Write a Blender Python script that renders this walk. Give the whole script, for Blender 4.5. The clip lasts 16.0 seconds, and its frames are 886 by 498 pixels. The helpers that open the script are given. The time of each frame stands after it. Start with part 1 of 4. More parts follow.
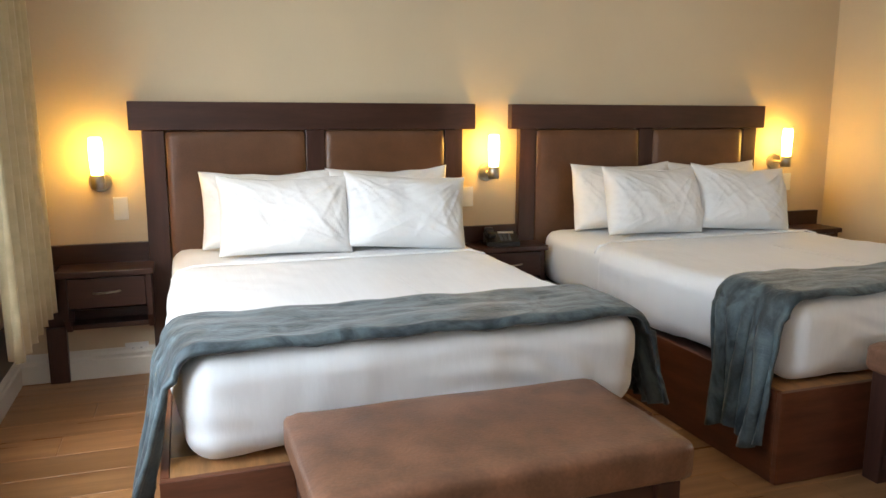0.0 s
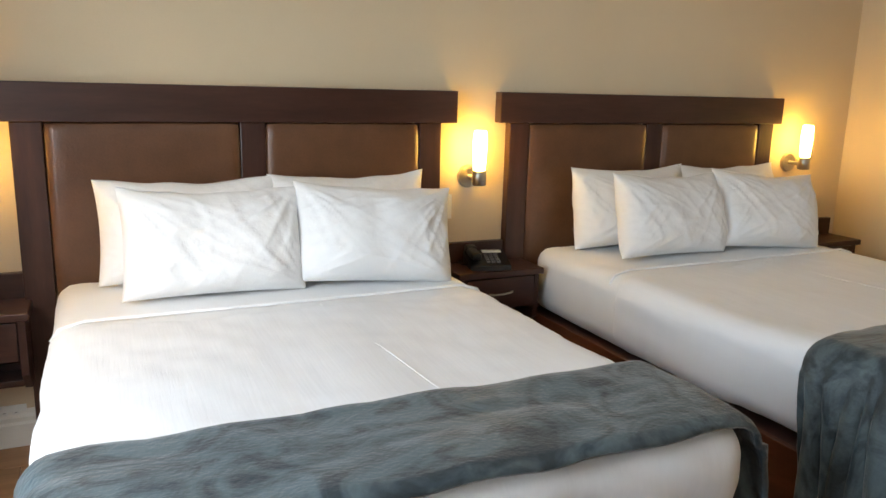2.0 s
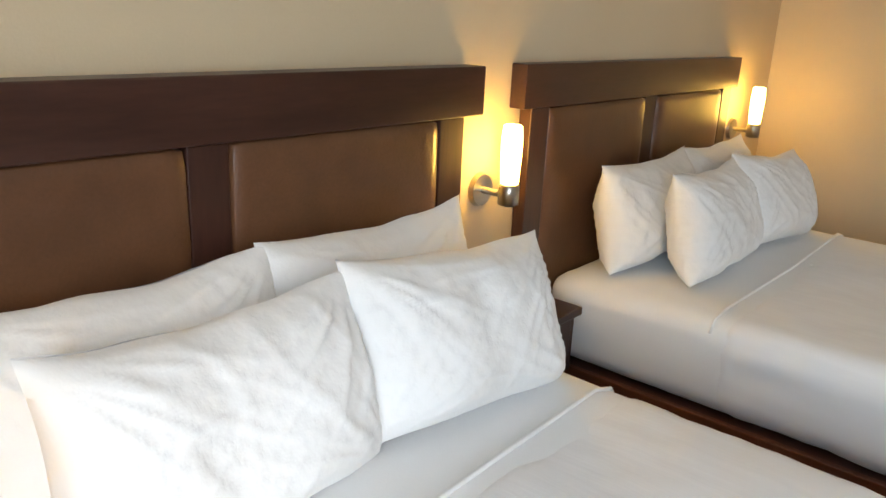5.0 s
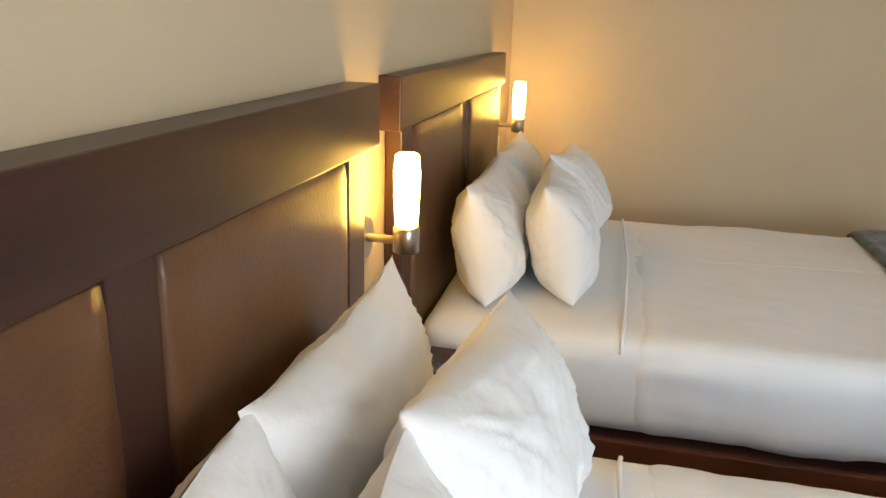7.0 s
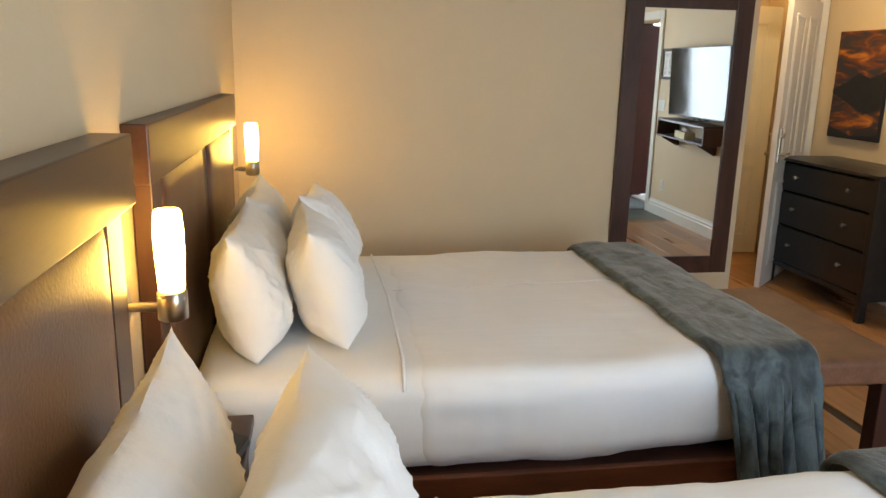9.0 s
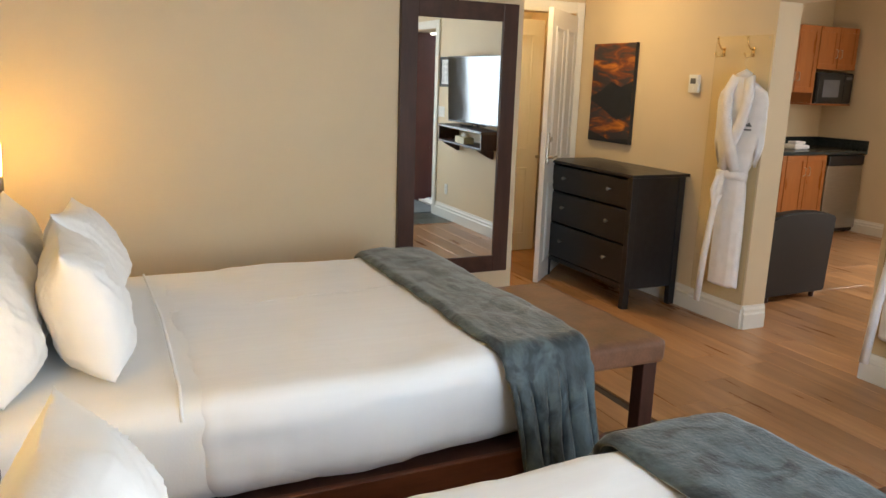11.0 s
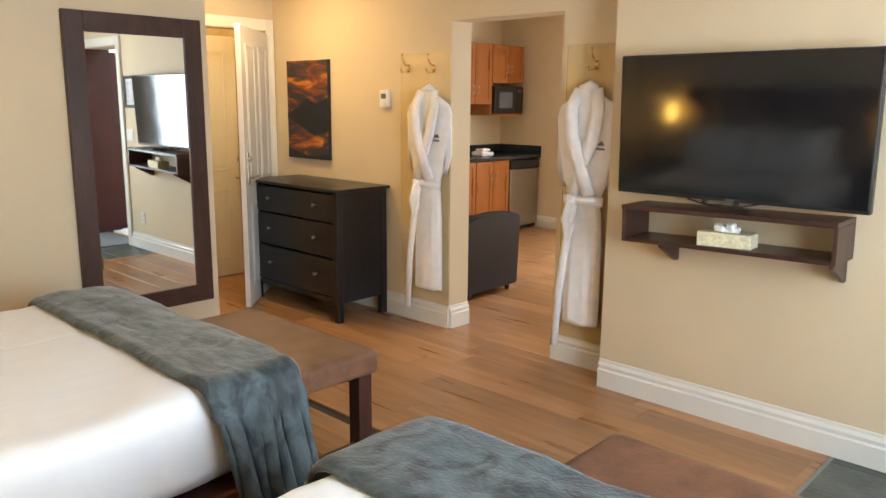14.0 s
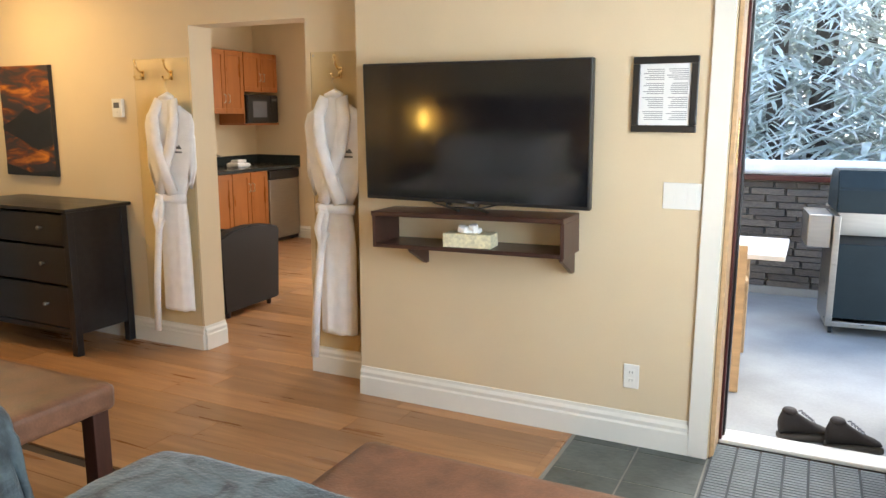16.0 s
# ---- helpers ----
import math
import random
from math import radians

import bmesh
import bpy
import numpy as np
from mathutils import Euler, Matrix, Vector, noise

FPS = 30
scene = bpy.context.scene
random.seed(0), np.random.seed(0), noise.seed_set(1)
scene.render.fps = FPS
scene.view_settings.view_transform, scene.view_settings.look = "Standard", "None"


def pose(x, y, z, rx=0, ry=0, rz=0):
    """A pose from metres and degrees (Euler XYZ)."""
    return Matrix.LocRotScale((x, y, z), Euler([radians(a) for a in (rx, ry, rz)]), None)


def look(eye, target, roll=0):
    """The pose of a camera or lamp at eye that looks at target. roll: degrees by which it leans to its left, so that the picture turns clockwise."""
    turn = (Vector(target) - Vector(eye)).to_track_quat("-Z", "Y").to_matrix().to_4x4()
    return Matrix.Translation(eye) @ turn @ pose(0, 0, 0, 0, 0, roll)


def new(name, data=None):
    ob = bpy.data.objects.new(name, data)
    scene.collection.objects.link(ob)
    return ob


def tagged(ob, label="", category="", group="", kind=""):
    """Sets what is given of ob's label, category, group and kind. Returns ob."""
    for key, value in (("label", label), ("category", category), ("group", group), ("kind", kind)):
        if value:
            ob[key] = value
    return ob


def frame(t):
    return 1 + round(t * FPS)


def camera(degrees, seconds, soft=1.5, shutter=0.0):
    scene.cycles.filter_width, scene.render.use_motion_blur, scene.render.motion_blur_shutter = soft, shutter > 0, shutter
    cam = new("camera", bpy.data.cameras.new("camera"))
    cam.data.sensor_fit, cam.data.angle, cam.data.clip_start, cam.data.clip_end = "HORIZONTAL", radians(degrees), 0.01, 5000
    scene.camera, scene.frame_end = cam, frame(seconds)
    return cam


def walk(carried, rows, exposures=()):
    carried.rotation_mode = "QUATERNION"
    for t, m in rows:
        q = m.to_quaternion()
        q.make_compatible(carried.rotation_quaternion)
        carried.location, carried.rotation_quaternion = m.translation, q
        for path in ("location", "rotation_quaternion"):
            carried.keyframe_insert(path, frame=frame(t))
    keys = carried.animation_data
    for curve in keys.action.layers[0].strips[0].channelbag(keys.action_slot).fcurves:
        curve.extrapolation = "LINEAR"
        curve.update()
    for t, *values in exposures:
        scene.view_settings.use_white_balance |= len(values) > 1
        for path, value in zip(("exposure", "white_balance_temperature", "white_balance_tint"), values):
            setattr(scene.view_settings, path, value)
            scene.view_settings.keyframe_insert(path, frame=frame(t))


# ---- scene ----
cam = camera(60.8, 16.0)
PATH = [
    (0, (0.027, -0.027, 1.332), (0.662, 1.837, 0.986), 0.1),
    (0.5, (0.088, 0.184, 1.324), (0.765, 2.031, 0.962), 0.7),
    (1, (0.121, 0.386, 1.372), (0.84, 2.207, 0.964), 1.3),
    (1.5, (0.115, 0.656, 1.4), (0.916, 2.433, 0.954), 2.0),
    (2, (0.108, 0.91, 1.426), (0.928, 2.684, 1.002), 1.5),
    (2.5, (0.085, 1.214, 1.494), (0.874, 2.999, 1.057), 2.0),
    (3, (-0.037, 1.447, 1.535), (0.817, 3.188, 1.047), 4.1),
    (3.5, (-0.147, 1.697, 1.546), (0.869, 3.331, 1.001), 4.9),
    (3.7, (-0.186, 1.818, 1.545), (0.906, 3.396, 0.98), 4.9),
    (5.8, (-0.12, 3.042, 1.53), (1.527, 4.015, 0.947), 1.7),
    (6, (-0.093, 3.126, 1.526), (1.605, 4.009, 0.945), 1.9),
    (6.5, (-0.058, 3.286, 1.533), (1.739, 3.943, 0.951), 2.6),
    (7, (-0.049, 3.481, 1.541), (1.819, 3.896, 0.96), 1.8),
    (7.5, (-0.009, 3.603, 1.526), (1.902, 3.773, 0.963), 1.1),
    (8, (0.008, 3.632, 1.533), (1.935, 3.62, 0.997), 1.1),
    (8.5, (0.016, 3.632, 1.538), (1.944, 3.466, 1.035), 1.3),
    (9, (0.017, 3.63, 1.544), (1.936, 3.317, 1.073), 1.3),
    (9.5, (0.032, 3.627, 1.547), (1.927, 3.172, 1.096), 1.2),
    (9.7, (0.037, 3.622, 1.551), (1.919, 3.114, 1.102), 1.6),
    (12, (0.066, 3.554, 1.531), (1.724, 2.519, 1.106), 0.9),
    (12.5, (0.074, 3.546, 1.524), (1.679, 2.424, 1.114), 0.8),
    (13, (0.063, 3.523, 1.531), (1.609, 2.319, 1.131), 0.8),
    (13.5, (0.05, 3.495, 1.537), (1.513, 2.189, 1.148), 0.6),
    (14, (0.065, 3.484, 1.547), (1.416, 2.059, 1.164), 0.5),
    (14.5, (0.045, 3.439, 1.544), (1.274, 1.906, 1.172), 0.5),
    (15, (0.038, 3.425, 1.552), (1.13, 1.79, 1.182), 0.3),
    (15.5, (0.03, 3.419, 1.552), (0.996, 1.706, 1.186), 0.1),
    (16, (0.01, 3.381, 1.54), (0.877, 1.614, 1.184), 0.1),
]
EXPOSURES = [(0.0, 1.85), (2.0, 1.72), (3.5, 1.6), (6.0, 1.75), (7.0, 1.85), (9.5, 1.98), (12.0, 2.38), (14.0, 2.6), (16.0, 2.55)]
walk(cam, [(t, look(eye, target, roll)) for t, eye, target, roll in PATH], EXPOSURES)

# ---- world and light ----
world = bpy.data.worlds.new("sky")
scene.world = world
world.use_nodes = True
wn = world.node_tree
sky = wn.nodes.new("ShaderNodeTexSky")
sky.sky_type, sky.sun_disc = "NISHITA", False
sky.sun_elevation, sky.sun_rotation = radians(34), radians(200)
wn.nodes["Background"].inputs[1].default_value = 0.15
wn.links.new(sky.outputs[0], wn.nodes["Background"].inputs[0])
SUN = bpy.data.lights.new("sun", "SUN")
SUN.energy, SUN.angle, SUN.color = 2.4, radians(55), (1.0, 0.96, 0.9)
new("sun", SUN).matrix_world = look((-4, -11, 7.9), (0, 0, 0))


def area(name, m, sx, sy, watts, colour):
    d = bpy.data.lights.new(name, "AREA")
    d.shape, d.size, d.size_y, d.energy, d.color = "RECTANGLE", sx, sy, watts, colour
    ob = new(name, d)
    ob.matrix_world = m
    return ob


# daylight in the side window; an added fill lamp in the kitchen; the entry's ceiling lamp
area("window_light", look((-0.9, 1.85, 1.45), (2.0, 1.6, 1.25)), 1.3, 1.4, 15.5, (0.76, 0.89, 1.0))
# no source known here: fill added out of view at the kitchen's far wall
area("kitchen_fill_light", look((3.25, -4.27, 1.5), (3.2, 0, 1.3)), 1.3, 1.1, 18, (0.93, 0.97, 1.0))
area("vestibule_lamp_light", look((5.82, 0.35, 2.5), (5.82, 0.35, 0)), 0.15, 0.15, 1.3, (1.0, 0.66, 0.26))
area("entry_lamp_light", look((4.75, 0.55, 2.5), (4.75, 0.55, 0)), 0.22, 0.22, 3.2, (1.0, 0.72, 0.34))
SCONCE_GLOW = 13.0


# ---- materials ----
def mat(name, col, rough=0.6, metal=0.0, var=0.12, scale=6.0, fine=60.0, bump=0.1, stretch=(1, 1, 1), spec=0.5, dist=0.004, col2=None, rnd=0.0, sheen=0.0, coat=0.0):
    """Base colour varied at two scales, with a fine relief; col2: the second colour of the large variation."""
    m = bpy.data.materials.new(name)
    m.use_nodes = True
    nt = m.node_tree
    b = nt.nodes["Principled BSDF"]
    tc = nt.nodes.new("ShaderNodeTexCoord")
    mp = nt.nodes.new("ShaderNodeMapping")
    mp.inputs["Scale"].default_value = stretch
    nt.links.new(tc.outputs["Object"], mp.inputs[0])
    vec = mp.outputs[0]
    info = nt.nodes.new("ShaderNodeObjectInfo")
    if rnd:
        add = nt.nodes.new("ShaderNodeVectorMath")
        mul = nt.nodes.new("ShaderNodeVectorMath")
        mul.operation = "SCALE"
        mul.inputs[0].default_value = (37.0, 17.0, 5.0)
        nt.links.new(info.outputs["Random"], mul.inputs["Scale"])
        nt.links.new(vec, add.inputs[0])
        nt.links.new(mul.outputs[0], add.inputs[1])
        vec = add.outputs[0]
    n1 = nt.nodes.new("ShaderNodeTexNoise")
    n1.inputs["Scale"].default_value, n1.inputs["Detail"].default_value = scale, 5
    n2 = nt.nodes.new("ShaderNodeTexNoise")
    n2.inputs["Scale"].default_value, n2.inputs["Detail"].default_value = fine, 4
    nt.links.new(vec, n1.inputs[0])
    nt.links.new(vec, n2.inputs[0])
    ramp = nt.nodes.new("ShaderNodeValToRGB")
    ramp.color_ramp.elements[0].position, ramp.color_ramp.elements[1].position = 0.3, 0.7
    c2 = col2 or tuple(c * (1 + var) for c in col)
    c1 = col if col2 else tuple(c * (1 - var) for c in col)
    ramp.color_ramp.elements[0].color = (*c1, 1)
    ramp.color_ramp.elements[1].color = (*[min(c, 1) for c in c2], 1)
    nt.links.new(n1.outputs[0], ramp.inputs[0])
    hsv = nt.nodes.new("ShaderNodeHueSaturation")
    nt.links.new(ramp.outputs[0], hsv.inputs["Color"])
    mr = nt.nodes.new("ShaderNodeMapRange")
    mr.inputs["To Min"].default_value, mr.inputs["To Max"].default_value = 1 - var * 0.7, 1 + var * 0.7
    nt.links.new(n2.outputs[0], mr.inputs[0])
    value = mr.outputs[0]
    if rnd:
        mr2 = nt.nodes.new("ShaderNodeMapRange")
        mr2.inputs["To Min"].default_value, mr2.inputs["To Max"].default_value = 1 - rnd, 1 + rnd
        nt.links.new(info.outputs["Random"], mr2.inputs[0])
        mm = nt.nodes.new("ShaderNodeMath")
        mm.operation = "MULTIPLY"
        nt.links.new(value, mm.inputs[0])
        nt.links.new(mr2.outputs[0], mm.inputs[1])
        value = mm.outputs[0]
    nt.links.new(value, hsv.inputs["Value"])
    nt.links.new(hsv.outputs[0], b.inputs["Base Color"])
    rr = nt.nodes.new("ShaderNodeMapRange")
    rr.inputs["To Min"].default_value, rr.inputs["To Max"].default_value = max(rough - 0.08, 0.02), min(rough + 0.08, 1)
    nt.links.new(n1.outputs[0], rr.inputs[0])
    nt.links.new(rr.outputs[0], b.inputs["Roughness"])
    b.inputs["Metallic"].default_value = metal
    b.inputs["Specular IOR Level"].default_value = spec
    if sheen:
        b.inputs["Sheen Weight"].default_value, b.inputs["Sheen Roughness"].default_value = sheen, 0.4
    if coat:
        b.inputs["Coat Weight"].default_value, b.inputs["Coat Roughness"].default_value = coat, 0.25
    if bump:
        bp = nt.nodes.new("ShaderNodeBump")
        bp.inputs["Strength"].default_value, bp.inputs["Distance"].default_value = bump, dist
        nt.links.new(n2.outputs[0], bp.inputs["Height"])
        nt.links.new(bp.outputs[0], b.inputs["Normal"])
    return m


def plain(name, col, rough=0.4, metal=0.0, emit=None, strength=0.0):
    m = mat(name, col, rough, metal, var=0.03, bump=0.02)
    if emit:
        b = m.node_tree.nodes["Principled BSDF"]
        b.inputs["Emission Color"].default_value, b.inputs["Emission Strength"].default_value = (*emit, 1), strength
    return m


WALL = mat("painted_plaster", (0.68, 0.55, 0.37), 0.62, var=0.03, scale=2.0, fine=140, bump=0.22, dist=0.002)
CEIL = mat("ceiling_paint", (0.8, 0.78, 0.73), 0.8, var=0.02, fine=90, bump=0.2)
TRIM = mat("white_trim_paint", (0.78, 0.75, 0.68), 0.38, var=0.03, scale=3, fine=30, bump=0.05)
DWOOD = mat("espresso_stained_wood", (0.052, 0.021, 0.015), 0.34, var=0.3, scale=3, fine=24, bump=0.12, stretch=(0.6, 5, 5), dist=0.002)
DWOODV = mat("espresso_stained_upright", (0.052, 0.021, 0.015), 0.34, var=0.3, scale=3, fine=24, bump=0.12, stretch=(5, 5, 0.6), dist=0.002)
BASEWOOD = mat("red_brown_bed_wood", (0.115, 0.038, 0.018), 0.33, var=0.32, scale=4, fine=26, bump=0.1, stretch=(0.8, 0.8, 5), dist=0.002)
LEDGE = mat("plywood_ledge", (0.36, 0.18, 0.07), 0.45, var=0.3, scale=5, fine=30, stretch=(6, 0.8, 1))
LEATHER = mat("brown_leather_panel", (0.115, 0.052, 0.026), 0.33, var=0.22, scale=7, fine=120, bump=0.3, dist=0.003)
SEATLEATHER = mat("tan_leather_seat", (0.18, 0.084, 0.048), 0.38, var=0.4, scale=8, fine=110, bump=0.35, dist=0.003)
SHEET = mat("white_cotton", (0.83, 0.83, 0.83), 0.75, var=0.02, scale=5, fine=160, bump=0.2, dist=0.002, sheen=0.25)
COVER = mat("white_stripe_sheet", (0.83, 0.83, 0.84), 0.7, var=0.02, scale=5, fine=14, bump=0.16, dist=0.004, stretch=(9, 0.5, 2), sheen=0.3)
PILLOW = mat("pillowcase_cotton", (0.84, 0.84, 0.84), 0.75, var=0.02, scale=4, fine=15, bump=0.5, dist=0.012, sheen=0.25)
PLUSH = mat("grey_plush", (0.020, 0.031, 0.038), 0.6, var=0.3, scale=5, fine=70, bump=0.5, dist=0.006, col2=(0.088, 0.122, 0.135), sheen=0.3, stretch=(1, 1.4, 1))
PLUSH.node_tree.nodes["Noise Texture"].inputs["Distortion"].default_value = 2.4
_r = PLUSH.node_tree.nodes["Color Ramp"].color_ramp
_r.elements[0].position, _r.elements[1].position = 0.37, 0.59
LAMINATE = mat("oak_laminate", (0.30, 0.142, 0.058), 0.3, var=0.25, scale=3.0, fine=16, bump=0.08, stretch=(0.5, 6, 1), dist=0.002, col2=(0.45, 0.24, 0.110), rnd=0.18)
SLATE = mat("dark_slate", (0.05, 0.058, 0.052), 0.42, var=0.35, scale=8, fine=40, bump=0.45, dist=0.006, col2=(0.10, 0.115, 0.105), rnd=0.2)
GROUT = mat("grout", (0.28, 0.27, 0.24), 0.85, fine=90)
SUB = mat("dark_joint", (0.05, 0.03, 0.018), 0.8)
STEEL = mat("brushed_nickel", (0.46, 0.43, 0.38), 0.3, 1.0, var=0.08, fine=90, bump=0.05, stretch=(1, 1, 8))
PEWTER = mat("dark_pewter", (0.22, 0.21, 0.20), 0.4, 0.9, var=0.1)
BRASS = mat("polished_brass", (0.72, 0.55, 0.28), 0.18, 1.0, var=0.05)
STAINLESS = mat("stainless_front", (0.42, 0.40, 0.37), 0.34, 1.0, var=0.05, stretch=(1, 1, 10))
BLACKWOOD = mat("black_brown_stain", (0.011, 0.011, 0.013), 0.32, var=0.3, scale=4, fine=26, bump=0.1, stretch=(0.6, 5, 5))
BLACKP = mat("black_plastic", (0.012, 0.012, 0.013), 0.32, var=0.1)
SCREEN = mat("tv_glass", (0.006, 0.007, 0.009), 0.09, var=0.02, bump=0.0, spec=0.6)
WHITEP = mat("white_plastic", (0.78, 0.77, 0.73), 0.35, var=0.02, bump=0.02)
TERRY = mat("white_terry", (0.92, 0.89, 0.89), 0.9, var=0.04, scale=20, fine=170, bump=0.9, dist=0.006, sheen=0.5)
LOGO = mat("grey_thread", (0.13, 0.13, 0.14), 0.8)
MAPLE = mat("orange_maple", (0.34, 0.115, 0.028), 0.3, var=0.10, scale=4, fine=20, bump=0.05, stretch=(4, 4, 0.7))
GRANITE = mat("dark_counter", (0.028, 0.034, 0.034), 0.22, var=0.4, scale=40, fine=150, bump=0.03)
BLACKLEATHER = mat("dark_leather", (0.010, 0.006, 0.005), 0.5, spec=0.3, var=0.3, scale=8, fine=100, bump=0.3)
CURTAIN = mat("beige_curtain", (0.47, 0.39, 0.24), 0.85, var=0.1, fine=120, bump=0.3, stretch=(1, 1, 3), sheen=0.2)
DARKTONE = mat("dark_wall_tone", (0.10, 0.09, 0.075), 0.6, var=0.08)
REDDOOR = mat("dark_red_door_paint", (0.075, 0.013, 0.012), 0.35, var=0.12, fine=40)
DOORPAINT = mat("door_white_paint", (0.77, 0.75, 0.71), 0.36, var=0.02, fine=60, stretch=(4, 4, 0.6))
CONCRETE = mat("pale_concrete", (0.29, 0.30, 0.295), 0.7, var=0.16, scale=2.5, fine=60, bump=0.3)
SNOW = mat("snow", (0.86, 0.88, 0.9), 0.8, var=0.05, scale=3, fine=20, bump=0.4, dist=0.02)
STONE = mat("ledge_stone", (0.13, 0.115, 0.10), 0.75, var=0.4, scale=9, fine=50, bump=0.5, dist=0.008, rnd=0.35)
BARK = mat("bark", (0.12, 0.10, 0.085), 0.85, var=0.3, scale=8, fine=40, bump=0.6, dist=0.02)
NEEDLE = mat("frosted_needles", (0.46, 0.52, 0.44), 0.7, var=0.3, scale=2.2, fine=9, bump=0, col2=(0.93, 0.95, 0.95))
PINE = mat("pale_pine", (0.55, 0.36, 0.19), 0.5, var=0.15, scale=4, fine=20, stretch=(1, 1, 6))
MATRUB = mat("grey_door_mat", (0.16, 0.18, 0.19), 0.7, var=0.15, fine=80, bump=0.4)
MATDARK = mat("mat_backing", (0.05, 0.058, 0.062), 0.85)
SHOE = mat("dark_suede", (0.030, 0.023, 0.020), 0.75, var=0.25, fine=80, bump=0.3)
SOLE = mat("rubber_sole", (0.07, 0.06, 0.05), 0.7)
TEALGREY = mat("grill_enamel", (0.016, 0.027, 0.032), 0.5, var=0.1, spec=0.25)
PAPER = mat("printed_paper", (0.78, 0.77, 0.76), 0.6, var=0.03)
INK = mat("grey_ink", (0.28, 0.28, 0.29), 0.7)
BOXP = mat("floral_card", (0.72, 0.66, 0.45), 0.6, var=0.2, scale=60, fine=150, bump=0)
TISSUE = mat("tissue", (0.85, 0.84, 0.82), 0.9, var=0.02)
GLOW = plain("lit_opal_glass", (0.9, 0.85, 0.75), 0.3, emit=(1.0, 0.57, 0.10), strength=SCONCE_GLOW)
LAMPGLASS = plain("lit_ceiling_glass", (0.9, 0.85, 0.75), 0.3, emit=(1.0, 0.72, 0.36), strength=1.2)
SNOWCAP = SNOW
ACRYLIC = bpy.data.materials.new("clear_acrylic")
ACRYLIC.use_nodes = True
_b = ACRYLIC.node_tree.nodes["Principled BSDF"]
_b.inputs["Base Color"].default_value, _b.inputs["Roughness"].default_value = (0.93, 0.88, 0.77, 1), 0.03
_b.inputs["Transmission Weight"].default_value, _b.inputs["IOR"].default_value = 1.0, 1.2
MIRROR = bpy.data.materials.new("silvered_mirror")
MIRROR.use_nodes = True
_b = MIRROR.node_tree.nodes["Principled BSDF"]
_b.inputs["Base Color"].default_value, _b.inputs["Roughness"].default_value, _b.inputs["Metallic"].default_value = (0.86, 0.88, 0.86, 1), 0.015, 1.0


def sunset_material():
    """Sunset over a mountain lake, printed on canvas: bands of cloud above, a dark ridge, the reflection below."""
    m = mat("sunset_print", (0.5, 0.2, 0.04), 0.5, bump=0.05)
    nt = m.node_tree
    b = nt.nodes["Principled BSDF"]
    tc = nt.nodes.new("ShaderNodeTexCoord")
    mp = nt.nodes.new("ShaderNodeMapping")
    mp.inputs["Scale"].default_value = (3.2, 1, 11)
    mp.inputs["Rotation"].default_value = (0, 0.35, 0)
    n = nt.nodes.new("ShaderNodeTexNoise")
    n.inputs["Scale"].default_value, n.inputs["Detail"].default_value, n.inputs["Distortion"].default_value = 1.3, 8, 0.9
    nt.links.new(tc.outputs["Object"], mp.inputs[0])
    nt.links.new(mp.outputs[0], n.inputs[0])
    r = nt.nodes.new("ShaderNodeValToRGB")
    r.color_ramp.elements[0].position, r.color_ramp.elements[0].color = 0.42, (0.035, 0.03, 0.035, 1)
    r.color_ramp.elements[1].position, r.color_ramp.elements[1].color = 0.68, (0.60, 0.21, 0.025, 1)
    e = r.color_ramp.elements.new(0.53)
    e.color = (0.17, 0.045, 0.015, 1)
    nt.links.new(n.outputs[0], r.inputs[0])
    nt.links.new(r.outputs[0], b.inputs["Base Color"])
    return m


SUNSET = sunset_material()
RIDGE = mat("dark_ridge_print", (0.012, 0.014, 0.018), 0.5, var=0.3, scale=12, bump=0.03)


# ---- mesh helpers ----
def finish(name, bm, material, parent=None, smooth=False):
    me = bpy.data.meshes.new(name)
    bm.to_mesh(me)
    bm.free()
    me.materials.append(material)
    if smooth:
        for p in me.polygons:
            p.use_smooth = True
    ob = new(name, me)
    if parent:
        ob.parent = parent
    return ob


def part(name, bm, material, parent, label="", smooth=False):
    ob = finish(name, bm, material, parent, smooth)
    return tagged(ob, label) if label else ob


def thing(name, m, label, category, group="", kind=""):
    ob = new(name)
    ob.empty_display_size = 0.1
    ob.matrix_world = m
    return tagged(ob, label, category, group, kind)


def whole(name, bm, material, label, category, m=None, group="", kind="", smooth=False):
    ob = finish(name, bm, material, None, smooth)
    if m is not None:
        ob.matrix_world = m
    return tagged(ob, label, category, group, kind)


def box(x0, y0, z0, x1, y1, z1, bev=0.0, seg=2, bm=None):
    one = bmesh.new()
    bmesh.ops.create_cube(one, size=1)
    for v in one.verts:
        v.co = Vector(((x0 + x1) / 2 + v.co.x * (x1 - x0), (y0 + y1) / 2 + v.co.y * (y1 - y0), (z0 + z1) / 2 + v.co.z * (z1 - z0)))
    if bev:
        bmesh.ops.bevel(one, geom=one.edges[:], offset=bev, segments=seg, affect="EDGES", profile=0.5)
    return join(bm, one)


def join(bm, one):
    if bm is None:
        return one
    me = bpy.data.meshes.new("join")
    one.to_mesh(me)
    one.free()
    bm.from_mesh(me)
    bpy.data.meshes.remove(me)
    return bm


def rod(a, b, r, r2=None, n=16, bm=None, cap=True):
    one = bmesh.new()
    d = Vector(b) - Vector(a)
    m = Matrix.Translation((Vector(a) + Vector(b)) / 2) @ d.to_track_quat("Z", "Y").to_matrix().to_4x4()
    bmesh.ops.create_cone(one, cap_ends=cap, segments=n, radius1=r, radius2=r if r2 is None else r2, depth=d.length, matrix=m)
    return join(bm, one)


